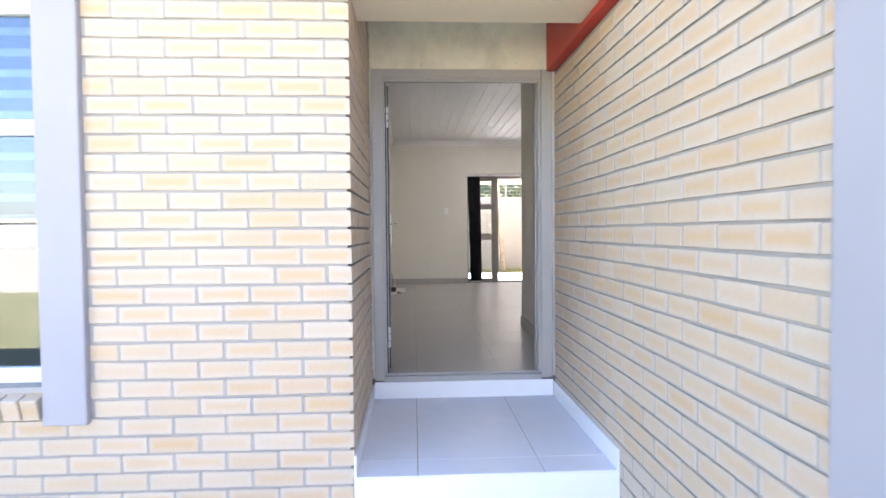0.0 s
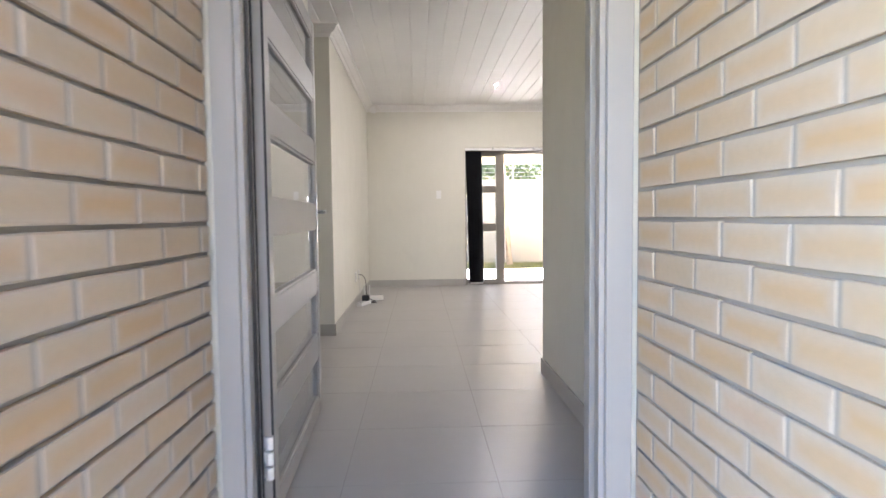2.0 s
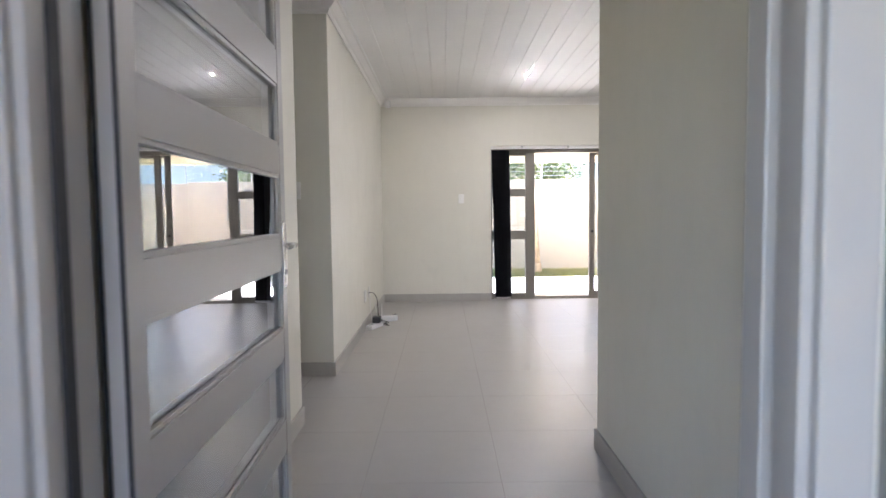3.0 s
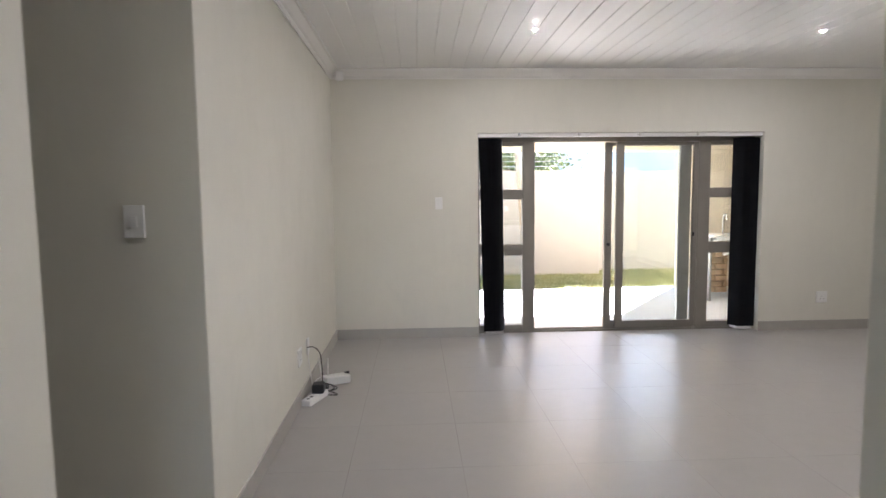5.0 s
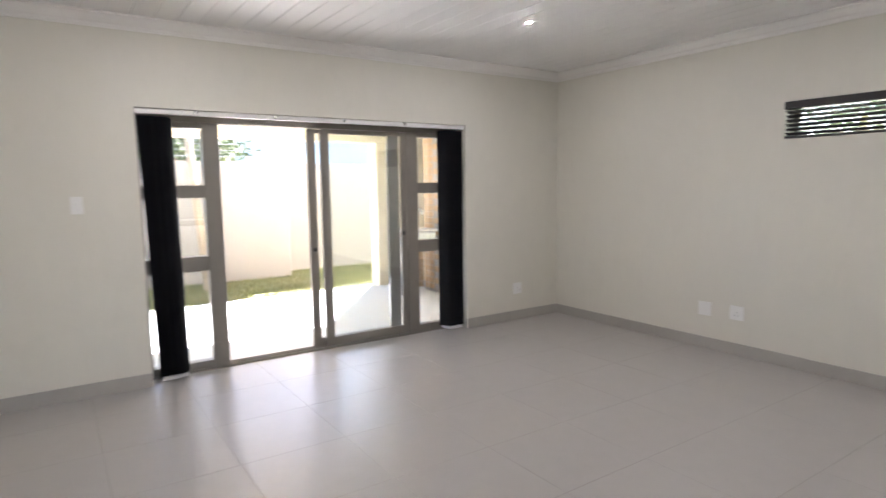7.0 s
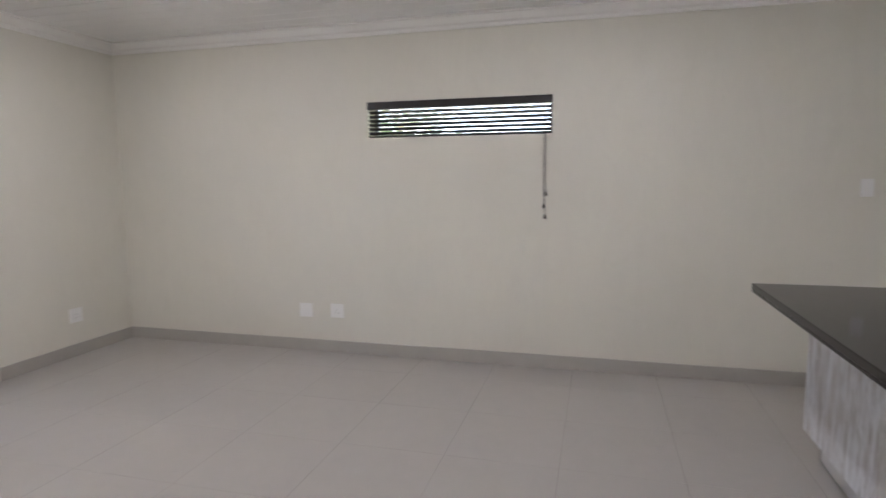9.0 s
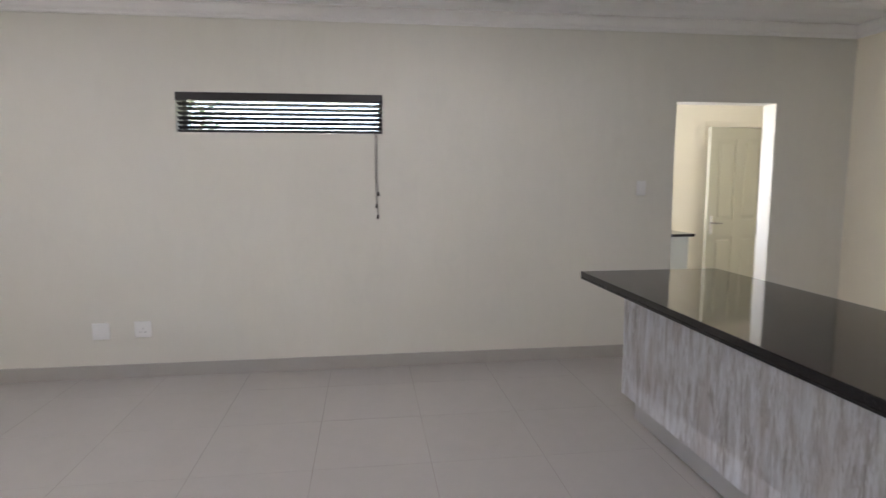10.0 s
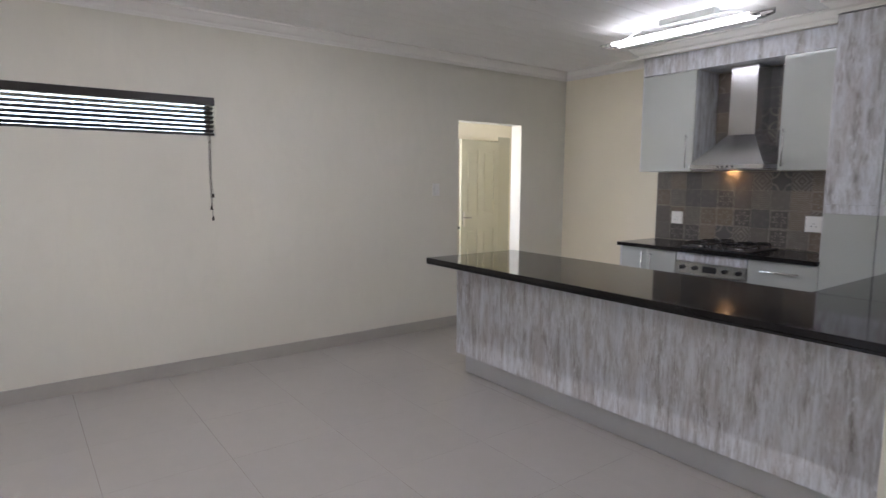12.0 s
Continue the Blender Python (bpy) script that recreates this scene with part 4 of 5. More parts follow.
# peninsula
PEN = thing("kitchen_peninsula", (2.75, 4.85, 0), "breakfast counter base in whitewashed driftwood laminate", "cabinet")
part("front_panel", box(X_KIT + 0.001, 4.105, 4.880, 4.898, 0.165, 0.868, 0.0015), WOOD, PEN)
part("end_panel", box(4.087, 4.105, 4.36, 4.8795, 0.165, 0.868, 0.0015), WOOD, PEN)
part("body", box(X_KIT + 0.001, 4.086, 4.36, 4.879, 0.165, 0.866), GLOSS, PEN)
part("plinth", box(X_KIT + 0.001, 4.10, 4.42, 4.812, 0.0, 0.164, 0.002), PLINTH, PEN)
TOP1 = thing("peninsula_worktop", (2.75, 4.75, 0.87), "polished black granite worktop on the breakfast counter", "worktop")
part("slab", box(X_KIT + 0.001, 4.120, 4.325, 5.165, 0.8685, 0.9, 0.004), GRANITE, TOP1)
part("edge_strip", box(X_KIT + 0.002, 4.119, 5.125, 5.164, 0.856, 0.8683, 0.003), GRANITE, TOP1, "built-up polished front edge")
part("edge_strip", box(4.1055, 4.119, 4.33, 5.1245, 0.856, 0.8683, 0.003), GRANITE, TOP1)

# worktop and units along the wall that returns towards the back
RET = thing("base_cabinet", (1.66, 3.7, 0), "pale grey gloss base unit under the side worktop", "cabinet", "base cabinets")
part("body", box(X_KIT + 0.001, 1.90, 3.072, 4.324, 0.10, 0.8675), GLOSS, RET)
part("plinth", box(X_KIT + 0.001, 1.86, 3.072, 4.324, 0, 0.0995), PLINTH, RET)
for i in range(2):
    y0 = 3.08 + i * 0.62
    dr = part("door", box(1.9005, 1.918, y0, y0 + 0.612, 0.105, 0.860, 0.0015), GLOSS, RET)
    bar_handle((1.918, y0 + 0.55, 0.62), (1.918, y0 + 0.55, 0.82), (1, 0, 0), dr)
TOP2 = thing("side_worktop", (1.66, 3.7, 0.87), "polished black granite worktop against the side wall", "worktop")
part("slab", box(X_KIT + 0.001, 1.955, 3.072, 4.323, 0.8685, 0.8995, 0.003), GRANITE, TOP2)

# tall unit
TALL = thing("tall_cabinet", (1.88, 2.76, 0), "tall kitchen unit with gloss doors and driftwood upper panels", "cabinet")
part("body", box(X_KIT + 0.001, 2.395, Y_KIT + 0.001, 3.045, 0.10, 2.544), WOOD, TALL)
part("plinth", box(X_KIT + 0.001, 2.385, Y_KIT + 0.001, 3.0, 0, 0.0995), PLINTH, TALL)
for x0, x1 in ((X_KIT + 0.003, 2.072), (2.080, 2.392)):
    dr = part("door", box(x0, x1, 3.0455, 3.064, 0.105, 1.235, 0.0015), GLOSS, TALL, "pale grey gloss door")
    part("filler", box(x0, x1, 3.0455, 3.060, 1.239, 1.298, 0.001), WOOD, TALL)
    part("upper_door", box(x0, x1, 3.0455, 3.066, 1.302, 2.540, 0.0015), WOOD, TALL)
part("edge_strip", box(2.3955, 2.402, Y_KIT + 0.3, 3.05, 0.905, 2.54), PLINTH, TALL)

# back run
B1 = thing("base_cabinet", (3.76, 2.76, 0), "two-door pale grey gloss base unit by the oven", "cabinet", "base cabinets")
part("body", box(3.487, 4.028, Y_KIT + 0.001, 3.022, 0.10, 0.8675), GLOSS, B1)
part("plinth", box(3.487, 4.02, Y_KIT + 0.001, 2.97, 0, 0.0995), PLINTH, B1)
part("end_panel", box(4.0285, 4.043, Y_KIT + 0.001, 3.04, 0, 0.8675), WOOD, B1)
for x0, hx in ((3.490, 3.715), (3.760, 3.80)):
    dr = part("door", box(x0, x0 + 0.266, 3.0225, 3.040, 0.105, 0.862, 0.0015), GLOSS, B1)
    bar_handle((hx, 3.04, 0.62), (hx, 3.04, 0.83), (0, 1, 0), dr)
B2 = thing("base_cabinet", (2.64, 2.76, 0), "pale grey gloss drawer unit with bar handles", "cabinet", "base cabinets")
part("body", box(2.404, 2.888, Y_KIT + 0.001, 3.022, 0.10, 0.8675), GLOSS, B2)
part("plinth", box(2.404, 2.888, Y_KIT + 0.001, 2.97, 0, 0.0995), PLINTH, B2)
for z0, z1 in ((0.105, 0.39), (0.394, 0.676), (0.680, 0.862)):
    dr = part("drawer_front", box(2.407, 2.886, 3.0225, 3.040, z0, z1, 0.0015), GLOSS, B2)
    bar_handle((2.52, 3.04, z1 - 0.075), (2.78, 3.04, z1 - 0.075), (0, 1, 0), dr)
OV = thing("built_in_oven", (3.19, 2.76, 0), "stainless steel built-in oven under the hob", "oven")
part("body", box(2.890, 3.485, Y_KIT + 0.001, 3.02, 0.0, 0.8675), WOOD, OV)
part("filler", box(2.893, 3.482, 3.0205, 3.038, 0.795, 0.862, 0.001), WOOD, OV)
part("control_panel", box(2.893, 3.482, 3.0205, 3.044, 0.690, 0.790, 0.003), STEEL, OV)
part("oven_door", box(2.893, 3.482, 3.0205, 3.046, 0.19, 0.684, 0.003), STEEL, OV)
part("oven_glass", box(2.96, 3.415, 3.0462, 3.049, 0.27, 0.60, 0.002), BLACK_PLASTIC, OV)
part("display", box(3.13, 3.245, 3.0442, 3.046, 0.715, 0.765, 0.001), BLACK_PLASTIC, OV)
for xk in (2.95, 3.06, 3.31, 3.42):
    bm = cyl((xk, 3.044, 0.742), (xk, 3.068, 0.742), 0.019, 0.016, 20)
    part("knob", bm, BLACK_PLASTIC, OV)
bar_handle((2.95, 3.046, 0.645), (3.425, 3.046, 0.645), (0, 1, 0), OV)
TOP3 = thing("back_worktop", (3.22, 2.77, 0.87), "polished black granite worktop along the back wall", "worktop")
part("slab", box(2.403, 4.060, Y_KIT + 0.001, 3.075, 0.8685, 0.9, 0.004), GRANITE, TOP3)

# gas hob
HOB = thing("gas_hob", (3.19, 2.76, 0.9), "black glass gas hob with cast iron pan supports", "hob")
part("plate", box(2.90, 3.48, 2.53, 3.0, 0.9005, 0.910, 0.003), BLACK_PLASTIC, HOB)
for i, (bx, by, r) in enumerate(((3.04, 2.65, 0.042), (3.34, 2.65, 0.035), (3.04, 2.87, 0.030), (3.34, 2.87, 0.045))):
    burner = part("burner", cyl((bx, by, 0.910), (bx, by, 0.922), r + 0.008, r, 20), STEEL, HOB)
    part("burner_cap", cyl((bx, by, 0.9222), (bx, by, 0.931), r * 0.85, r * 0.75, 20), CAST_IRON, burner)
    bm = bmesh.new()
    h = 0.095
    for a in range(4):
        an = math.pi / 4 + a * math.pi / 2
        c, s = math.cos(an), math.sin(an)
        tube([(bx + c * 0.025, by + s * 0.025, 0.952), (bx + c * 0.10, by + s * 0.10, 0.952), (bx + c * 0.125, by + s * 0.125, 0.948), (bx + c * 0.127, by + s * 0.127, 0.911)], 0.006, 6, bm)
    for sx, sy, ex, ey in ((-h, -h, h, -h), (-h, h, h, h), (-h, -h, -h, h), (h, -h, h, h)):
        cyl((bx + sx, by + sy, 0.934), (bx + ex, by + ey, 0.934), 0.005, seg=6, bm=bm)
    part("pan_support", bm, CAST_IRON, HOB)
for i in range(4):
    part("knob", cyl((3.10 + i * 0.06, 2.975, 0.910), (3.10 + i * 0.06, 2.975, 0.930), 0.016, 0.013, 16), BLACK_PLASTIC, HOB)

# wall units, driftwood bulkhead and niche
for (x0, x1, hx, lab) in ((3.522, 4.030, 3.575, "pale grey gloss wall unit with a bar handle"), (2.405, 2.828, 2.79, "pale grey gloss wall unit beside the tall unit")):
    u = thing("wall_cabinet", ((x0 + x1) / 2, 2.63, 1.536), lab, "cabinet", "wall cabinets")
    part("body", box(x0, x1, Y_KIT + 0.001, 2.790, 1.538, 2.385), WOOD, u)
    dr = part("door", box(x0 + 0.002, x1 - 0.002, 2.7905, 2.809, 1.536, 2.383, 0.002), GLOSS, u)
    bar_handle((hx, 2.809, 1.565), (hx, 2.809, 1.845), (0, 1, 0), dr)
BH = thing("cabinet_bulkhead", (3.22, 2.63, 2.386), "driftwood laminate panel above the wall units", "panel")
part("panel", box(2.403, 4.032, 2.79, 2.814, 2.387, 2.544, 0.001), WOOD, BH)
part("top_board", box(2.83, 3.52, Y_KIT + 0.012, 2.7895, 2.387, 2.41), WOOD, BH)
part("end_board", box(4.031, 4.044, Y_KIT + 0.001, 2.8, 1.536, 2.544), WOOD, BH)

# extractor hood
HD = thing("extractor_hood", (3.175, 2.7, 1.55), "stainless steel chimney extractor hood, its lamp on", "extractor hood")
bm = bmesh.new()
rim = [(2.876, Y_KIT + 0.010), (3.474, Y_KIT + 0.010), (3.474, 2.93), (2.876, 2.93)]
neck = [(3.065, Y_KIT + 0.010), (3.285, Y_KIT + 0.010), (3.285, 2.70), (3.065, 2.70)]
levels = [(rim, 1.585), ([tuple(r[j] * 0.48 + n[j] * 0.52 for j in (0, 1)) for r, n in zip(rim, neck)], 1.712), (neck, 1.83)]
rings = [[bm.verts.new((x, y, z)) for x, y in pts] for pts, z in levels]
for a, b in zip(rings, rings[1:]):
    for i in range(4):
        bm.faces.new((a[i], a[(i + 1) % 4], b[(i + 1) % 4], b[i]))
bm.faces.new(rings[0][::-1])
bm.faces.new(rings[-1])
bmesh.ops.recalc_face_normals(bm, faces=bm.faces)
part("canopy", bm, STEEL, HD)
part("rim", box(2.874, 3.476, Y_KIT + 0.010, 2.934, 1.548, 1.586, 0.003), STEEL, HD)
part("chimney", box(3.067, 3.283, Y_KIT + 0.011, 2.698, 1.82, 2.386, 0.003), STEEL, HD)
part("filter", box(2.95, 3.40, 2.52, 2.86, 1.544, 1.5475), PLINTH, HD)
for xk in (3.02, 3.33):
    part("lamp", cyl((xk, 2.50, 1.5475), (xk, 2.50, 1.5485), 0.02, seg=16), HOOD_GLOW if xk > 3.2 else WHITE_PLASTIC, HD)
for i in range(4):
    part("button", cyl((3.11 + i * 0.04, 2.934, 1.567), (3.11 + i * 0.04, 2.938, 1.567), 0.008, seg=12), BLACK_PLASTIC, HD)

# twin fluorescent tube fitting
TL = thing("fluorescent_light", (3.2, 3.55, Z_CEIL), "twin fluorescent tube light, lit, on the kitchen ceiling", "ceiling light")
part("spine", box(2.97, 3.40, 3.50, 3.57, Z_CEIL - 0.045, Z_CEIL - 0.001, 0.005), GLOSS, TL)
for yy in (3.49, 3.58):
    part("tube", cyl((2.72, yy, Z_CEIL - 0.105), (3.80, yy, Z_CEIL - 0.105), 0.014, seg=14), TUBE_GLOW, TL, "glowing fluorescent tube", True)
for xe in (2.70, 3.82):
    bm = bmesh.new()
    s = -1 if xe < 3 else 1
    for yy in (3.49, 3.58):
        cyl((xe - s * 0.02, yy, Z_CEIL - 0.105), (xe + s * 0.035, yy, Z_CEIL - 0.105), 0.017, seg=14, bm=bm)
    tube([(xe + s * 0.03, 3.47, Z_CEIL - 0.105), (xe + s * 0.09, 3.49, Z_CEIL - 0.10), (xe + s * 0.11, 3.535, Z_CEIL - 0.09), (xe + s * 0.09, 3.58, Z_CEIL - 0.10), (xe + s * 0.03, 3.60, Z_CEIL - 0.105)], 0.008, 8, bm)
    tube([(xe + s * 0.02, 3.535, Z_CEIL - 0.105), (xe - s * 0.25, 3.535, Z_CEIL - 0.03)], 0.007, 8, bm)
    part("end_holder", bm, CHROME, TL, "chrome scrolled end holder", True)

# ---------------------------------------------------------------- room beyond the doorway
SD = thing("panelled_door", (0, 0, 0), "olive-cream four-panel door standing ajar", "door")
W = 0.81


def panelled_leaf(leaf):
    """Stiles, rails and four raised panels; local x from hinge to handle."""
    zs = [0.005, 0.22, 0.80, 0.98, 1.86, 1.985]
    for x0, x1 in ((0, 0.11), (0.35, 0.46), (0.70, W)):
        part("stile", box(x0, x1, -0.02, 0.02, zs[0], zs[-1], 0.002), DOOR_PAINT, leaf)
    for x0, x1 in ((0.11, 0.35), (0.46, 0.70)):
        for z0, z1 in ((zs[0], zs[1]), (zs[2], zs[3]), (zs[4], zs[5])):
            part("rail", box(x0, x1, -0.0195, 0.0195, z0, z1, 0.001), DOOR_PAINT, leaf)
        for z0, z1 in ((zs[1], zs[2]), (zs[3], zs[4])):
            bm = box(x0, x1, -0.005, 0.005, z0, z1)
            box(x0 + 0.035, x1 - 0.035, -0.016, 0.016, z0 + 0.035, z1 - 0.035, 0.010, bm)
            part("panel", bm, DOOR_PAINT, leaf)
    for s in (-1, 1):
        y0, y1 = sorted((s * 0.02, s * 0.026))
        part("handle_plate", box(W - 0.075, W - 0.035, y0, y1, 0.83, 1.03, 0.004), CHROME, leaf)
        bm = cyl((W - 0.055, s * 0.02, 0.955), (W - 0.055, s * 0.065, 0.955), 0.009)
        tube([(W - 0.055, s * 0.062, 0.955), (W - 0.10, s * 0.064, 0.953), (W - 0.175, s * 0.058, 0.950)], 0.009, 8, bm)
        part("lever", bm, ALU_SLIDER, leaf, "dark bronze lever", True)


panelled_leaf(SD)
SD.matrix_basis = pose(6.985, 1.93, 0, 0, 0, 101)
# jamb made wide and darker than the wall: painted shade beside the leaf
bm = box(S_X1 - 0.012, S_X1 + 0.21, 1.68, 1.90, -0.005, 2.06, 0.003)
structure("door_frame", bm, DOOR_PAINT, "olive-cream hinge jamb widened to stand in for shade")
bm = box(S_X1 - 0.004, S_X1 + 0.21, 2.60, 2.66, -0.005, 2.06, 0.003)
box(S_X1 - 0.004, S_X1 + 0.21, 1.9005, 2.60, 2.0, 2.06, 0.003, bm)
structure("door_frame", bm, WALL_CREAM, "cream painted door frame")
SC = thing("scullery_worktop", (6.6, 3.9, 0), "short black granite worktop on a cream base", "worktop")
part("slab", box(6.20, 6.75, 3.22, 4.74, 0.872, 0.9, 0.003), GRANITE, SC)
part("base", box(6.24, 6.72, 3.26, 4.74, 0.0, 0.8715), GLOSS, SC)
# window out of view, added as an inlet for light
WIN3 = tagged(thing("window_3", (7.12, 3.9, 0.95), "unseen aluminium framed window added to light the side room", "window"), kind="structure")
for y0, y1, z0, z1 in ((3.15, 4.65, 0.95, 0.99), (3.15, 4.65, 2.16, 2.2), (3.15, 3.19, 0.9905, 2.1595), (4.61, 4.65, 0.9905, 2.1595)):
    part("window_frame", box(7.09, 7.15, y0, y1, z0, z1, 0.003), ALU_SLIDER, WIN3)
part("pane", box(7.117, 7.123, 3.19, 4.61, 0.99, 2.16), GLASS, WIN3).visible_shadow = False

# ---------------------------------------------------------------- patio and back garden
structure("patio", box(-3.0, 8.5, 10.352, 13.36, -0.30, -0.05, 0.006), PAVING, "pale paved patio outside the sliding door")
structure("patio_roof", box(-0.8, 8.5, 10.352, 13.50, 2.44, 2.60), PLASTER_BEAM, "cream patio ceiling")
structure("patio_beam", box(-0.8, 8.5, 13.18, 13.44, 2.09, 2.439, 0.008), PLASTER_BEAM, "cream beam along the patio edge")
structure("patio_column", box(4.655, 4.905, 13.19, 13.43, -0.05, 2.0895, 0.008), PLASTER_BEAM, "cream plastered patio column")
structure("patio_wall_back", box(4.905, 6.8, 13.24, 13.40, -0.3, 2.0895), PLASTER_BEAM)
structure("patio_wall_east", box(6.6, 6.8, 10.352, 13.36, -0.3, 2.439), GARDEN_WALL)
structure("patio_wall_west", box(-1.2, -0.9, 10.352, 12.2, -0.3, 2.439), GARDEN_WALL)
BRAAI = structure("braai_wall", box(5.045, 6.59, 12.155, 12.50, -0.05, 2.439), MORTAR, "warm brick barbecue wall on the patio")
BASIN = thing("outdoor_sink", (4.70, 12.12, 0.80), "white outdoor sink on a slim shelf with a tap", "sink")
part("shelf", box(4.42, 4.90, 11.95, 12.40, 0.83, 0.86, 0.004), PAVING, BASIN)
bm = box(4.50, 4.84, 12.0, 12.32, 0.70, 0.829, 0.03)
part("bowl", bm, WHITE_PLASTIC, BASIN)
part("waste_pipe", tube([(4.70, 12.16, 0.70), (4.70, 12.16, 0.62), (4.72, 12.20, 0.58), (4.80, 12.28, 0.58), (4.92, 12.34, 0.62)], 0.022, 10), WHITE_PLASTIC, BASIN, smooth=True)
TAP = part("tap", tube([(4.74, 12.30, 0.86), (4.74, 12.30, 1.06), (4.735, 12.27, 1.12), (4.72, 12.22, 1.14), (4.71, 12.16, 1.12), (4.708, 12.14, 1.05)], 0.012, 10), CHROME, BASIN, smooth=True)
part("brace", box(4.44, 4.47, 12.05, 12.38, -0.05, 0.829, 0.003), GARDEN_WALL, BASIN)
BASIN.location.x += 0.08
FIRE = thing("barbecue_grill", (5.19, 12.13, 0.9), "black steel barbecue front in the brick wall", "barbecue")
part("hood_plate", box(5.055, 5.75, 12.10, 12.14, 0.95, 1.62, 0.006), BLACK_PLASTIC, FIRE)
for i in range(5):
    part("bar", box(5.055, 5.75, 12.085, 12.10, 1.02 + i * 0.12, 1.045 + i * 0.12, 0.003), STEEL, FIRE)
part("flue_plate", box(5.07, 5.6, 12.12, 12.14, 1.64, 1.76, 0.004), ROOF_BLUE, FIRE)

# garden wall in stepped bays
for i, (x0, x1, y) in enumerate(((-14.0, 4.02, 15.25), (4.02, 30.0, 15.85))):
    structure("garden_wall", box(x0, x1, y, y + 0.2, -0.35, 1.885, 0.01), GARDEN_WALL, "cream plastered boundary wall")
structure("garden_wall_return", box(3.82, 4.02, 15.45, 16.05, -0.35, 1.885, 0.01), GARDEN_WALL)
PO = thing("timber_pole", (2.50, 14.6, -0.09), "slim leaning timber pole in the lawn", "pole")
part("pole", cyl((2.50, 14.6, -0.12), (2.32, 14.7, 2.6), 0.062, 0.05, 14), BARK, PO, smooth=True)
part("collar", cyl((2.50, 14.6, -0.10), (2.49, 14.605, 0.10), 0.075, 0.07, 14), BARK, PO)

# electric fence along the wall
EF = thing("electric_fence", (2.5, 15.35, 1.885), "electric fence wires on slim posts above the wall", "fence")
for x in np.arange(-3, 4.0, 1.9):
    part("post", cyl((x, 15.35, 1.885), (x, 15.35, 2.50), 0.012, seg=8), WIRE, EF)
for x in np.arange(4.3, 12.0, 1.9):
    part("post", cyl((x, 15.95, 1.885), (x, 15.95, 2.50), 0.012, seg=8), WIRE, EF)
for i in range(6):
    z = 1.97 + i * 0.095
    part("wire", tube([(-3, 15.35, z), (3.9, 15.35, z), (4.3, 15.95, z), (12, 15.95, z)], 0.0035, 5), WIRE, EF)


def tree(base, height, spread, seed, n, label):
    """Tapered trunk, forked limbs and a ragged crown of single leaves."""
    rnd = random.Random(seed)
    b = Vector(base)
    t = thing("tree", base, label, "tree", "trees behind the wall")
    bm = bmesh.new()
    fork = b + Vector((0.1, 0, height * 0.35))
    cyl(b, fork, 0.16, 0.11, 10, bm)
    tips = []
    for i in range(9):
        an = i * 2.4 + rnd.uniform(-0.4, 0.4)
        r = spread * rnd.uniform(0.35, 0.85)
        tip = b + Vector((r * math.cos(an), r * math.sin(an), height * rnd.uniform(0.55, 0.98)))
        tube([fork, fork.lerp(tip, 0.5) + Vector((0, 0, 0.25)), tip], 0.045, 7, bm)
        tips.append(tip)
    part("trunk", bm, BARK, t)
    verts, faces = [], []
    centres = [tp + Vector((rnd.gauss(0, 0.4), rnd.gauss(0, 0.4), rnd.gauss(0, 0.3))) for tp in tips for _ in range(5)]
    for _ in range(n):
        c = rnd.choice(centres)
        p = c + Vector((rnd.gauss(0, 0.30), rnd.gauss(0, 0.30), rnd.gauss(0, 0.24)))
        a = Vector((rnd.gauss(0, 1), rnd.gauss(0, 1), rnd.gauss(0, 0.6))).normalized()
        u = a.orthogonal().normalized()
        s = rnd.uniform(0.05, 0.10)
        k = len(verts)
        verts += [p - a * s, p + u * s * 0.45, p + a * s, p - u * s * 0.45]
        faces.append((k, k + 1, k + 2, k + 3))
    me = bpy.data.meshes.new("crown")
    me.from_pydata(verts, [], faces)
    me.materials.append(LEAF)
    cr = new("crown", me)
    cr.location = -b
    cr.parent = t
    return t


tree((3.3, 20.2, -0.1), 3.9, 1.6, 5, 12000, "leafy green tree beyond the boundary wall")
tree((1.4, 21.5, -0.1), 3.6, 1.5, 8, 9000, "leafy green tree beyond the boundary wall")
tree((14.5, 10.6, -0.1), 3.3, 1.5, 9, 2600, "leafy green tree beside the house")

# neighbouring house
NH = thing("house", (8.5, 27, -0.1), "pale neighbouring house with a blue-grey sheet roof", "house")
part("wall", box(4.2, 15, 25, 31, -0.1, 3.22), HOUSE_BLUE, NH)
bm = bmesh.new()
v = [bm.verts.new(p) for p in ((3.9, 24.7, 3.20), (15.3, 24.7, 3.20), (15.3, 31.3, 3.20), (3.9, 31.3, 3.20), (4.7, 28, 4.1), (14.5, 28, 4.1))]
for f in ((0, 1, 5, 4), (2, 3, 4, 5), (3, 0, 4), (1, 2, 5), (3, 2, 1, 0)):
    bm.faces.new([v[i] for i in f])
part("roof", bm, ROOF_BLUE, NH)
for x in (6.0, 9.5, 12.5):
    w = part("window", box(x, x + 1.2, 24.96, 25.0, 1.0, 2.1, 0.01), BLACK_PLASTIC, NH)
    part("window_frame", box(x - 0.06, x + 1.26, 24.97, 24.999, 0.94, 2.16), WHITE_FRAME, w)
NH2 = thing("house", (-2, 26, -0.1), "white gabled neighbouring house with a grey roof", "house")
part("wall", box(-7, 0.8, 23, 29, -0.1, 2.7), WHITE_FRAME, NH2)
bm = bmesh.new()
v = [bm.verts.new(p) for p in ((-7.4, 22.7, 2.7), (1.2, 22.7, 2.7), (1.2, 29.3, 2.7), (-7.4, 29.3, 2.7), (-3.1, 22.7, 4.7), (-3.1, 29.3, 4.7))]
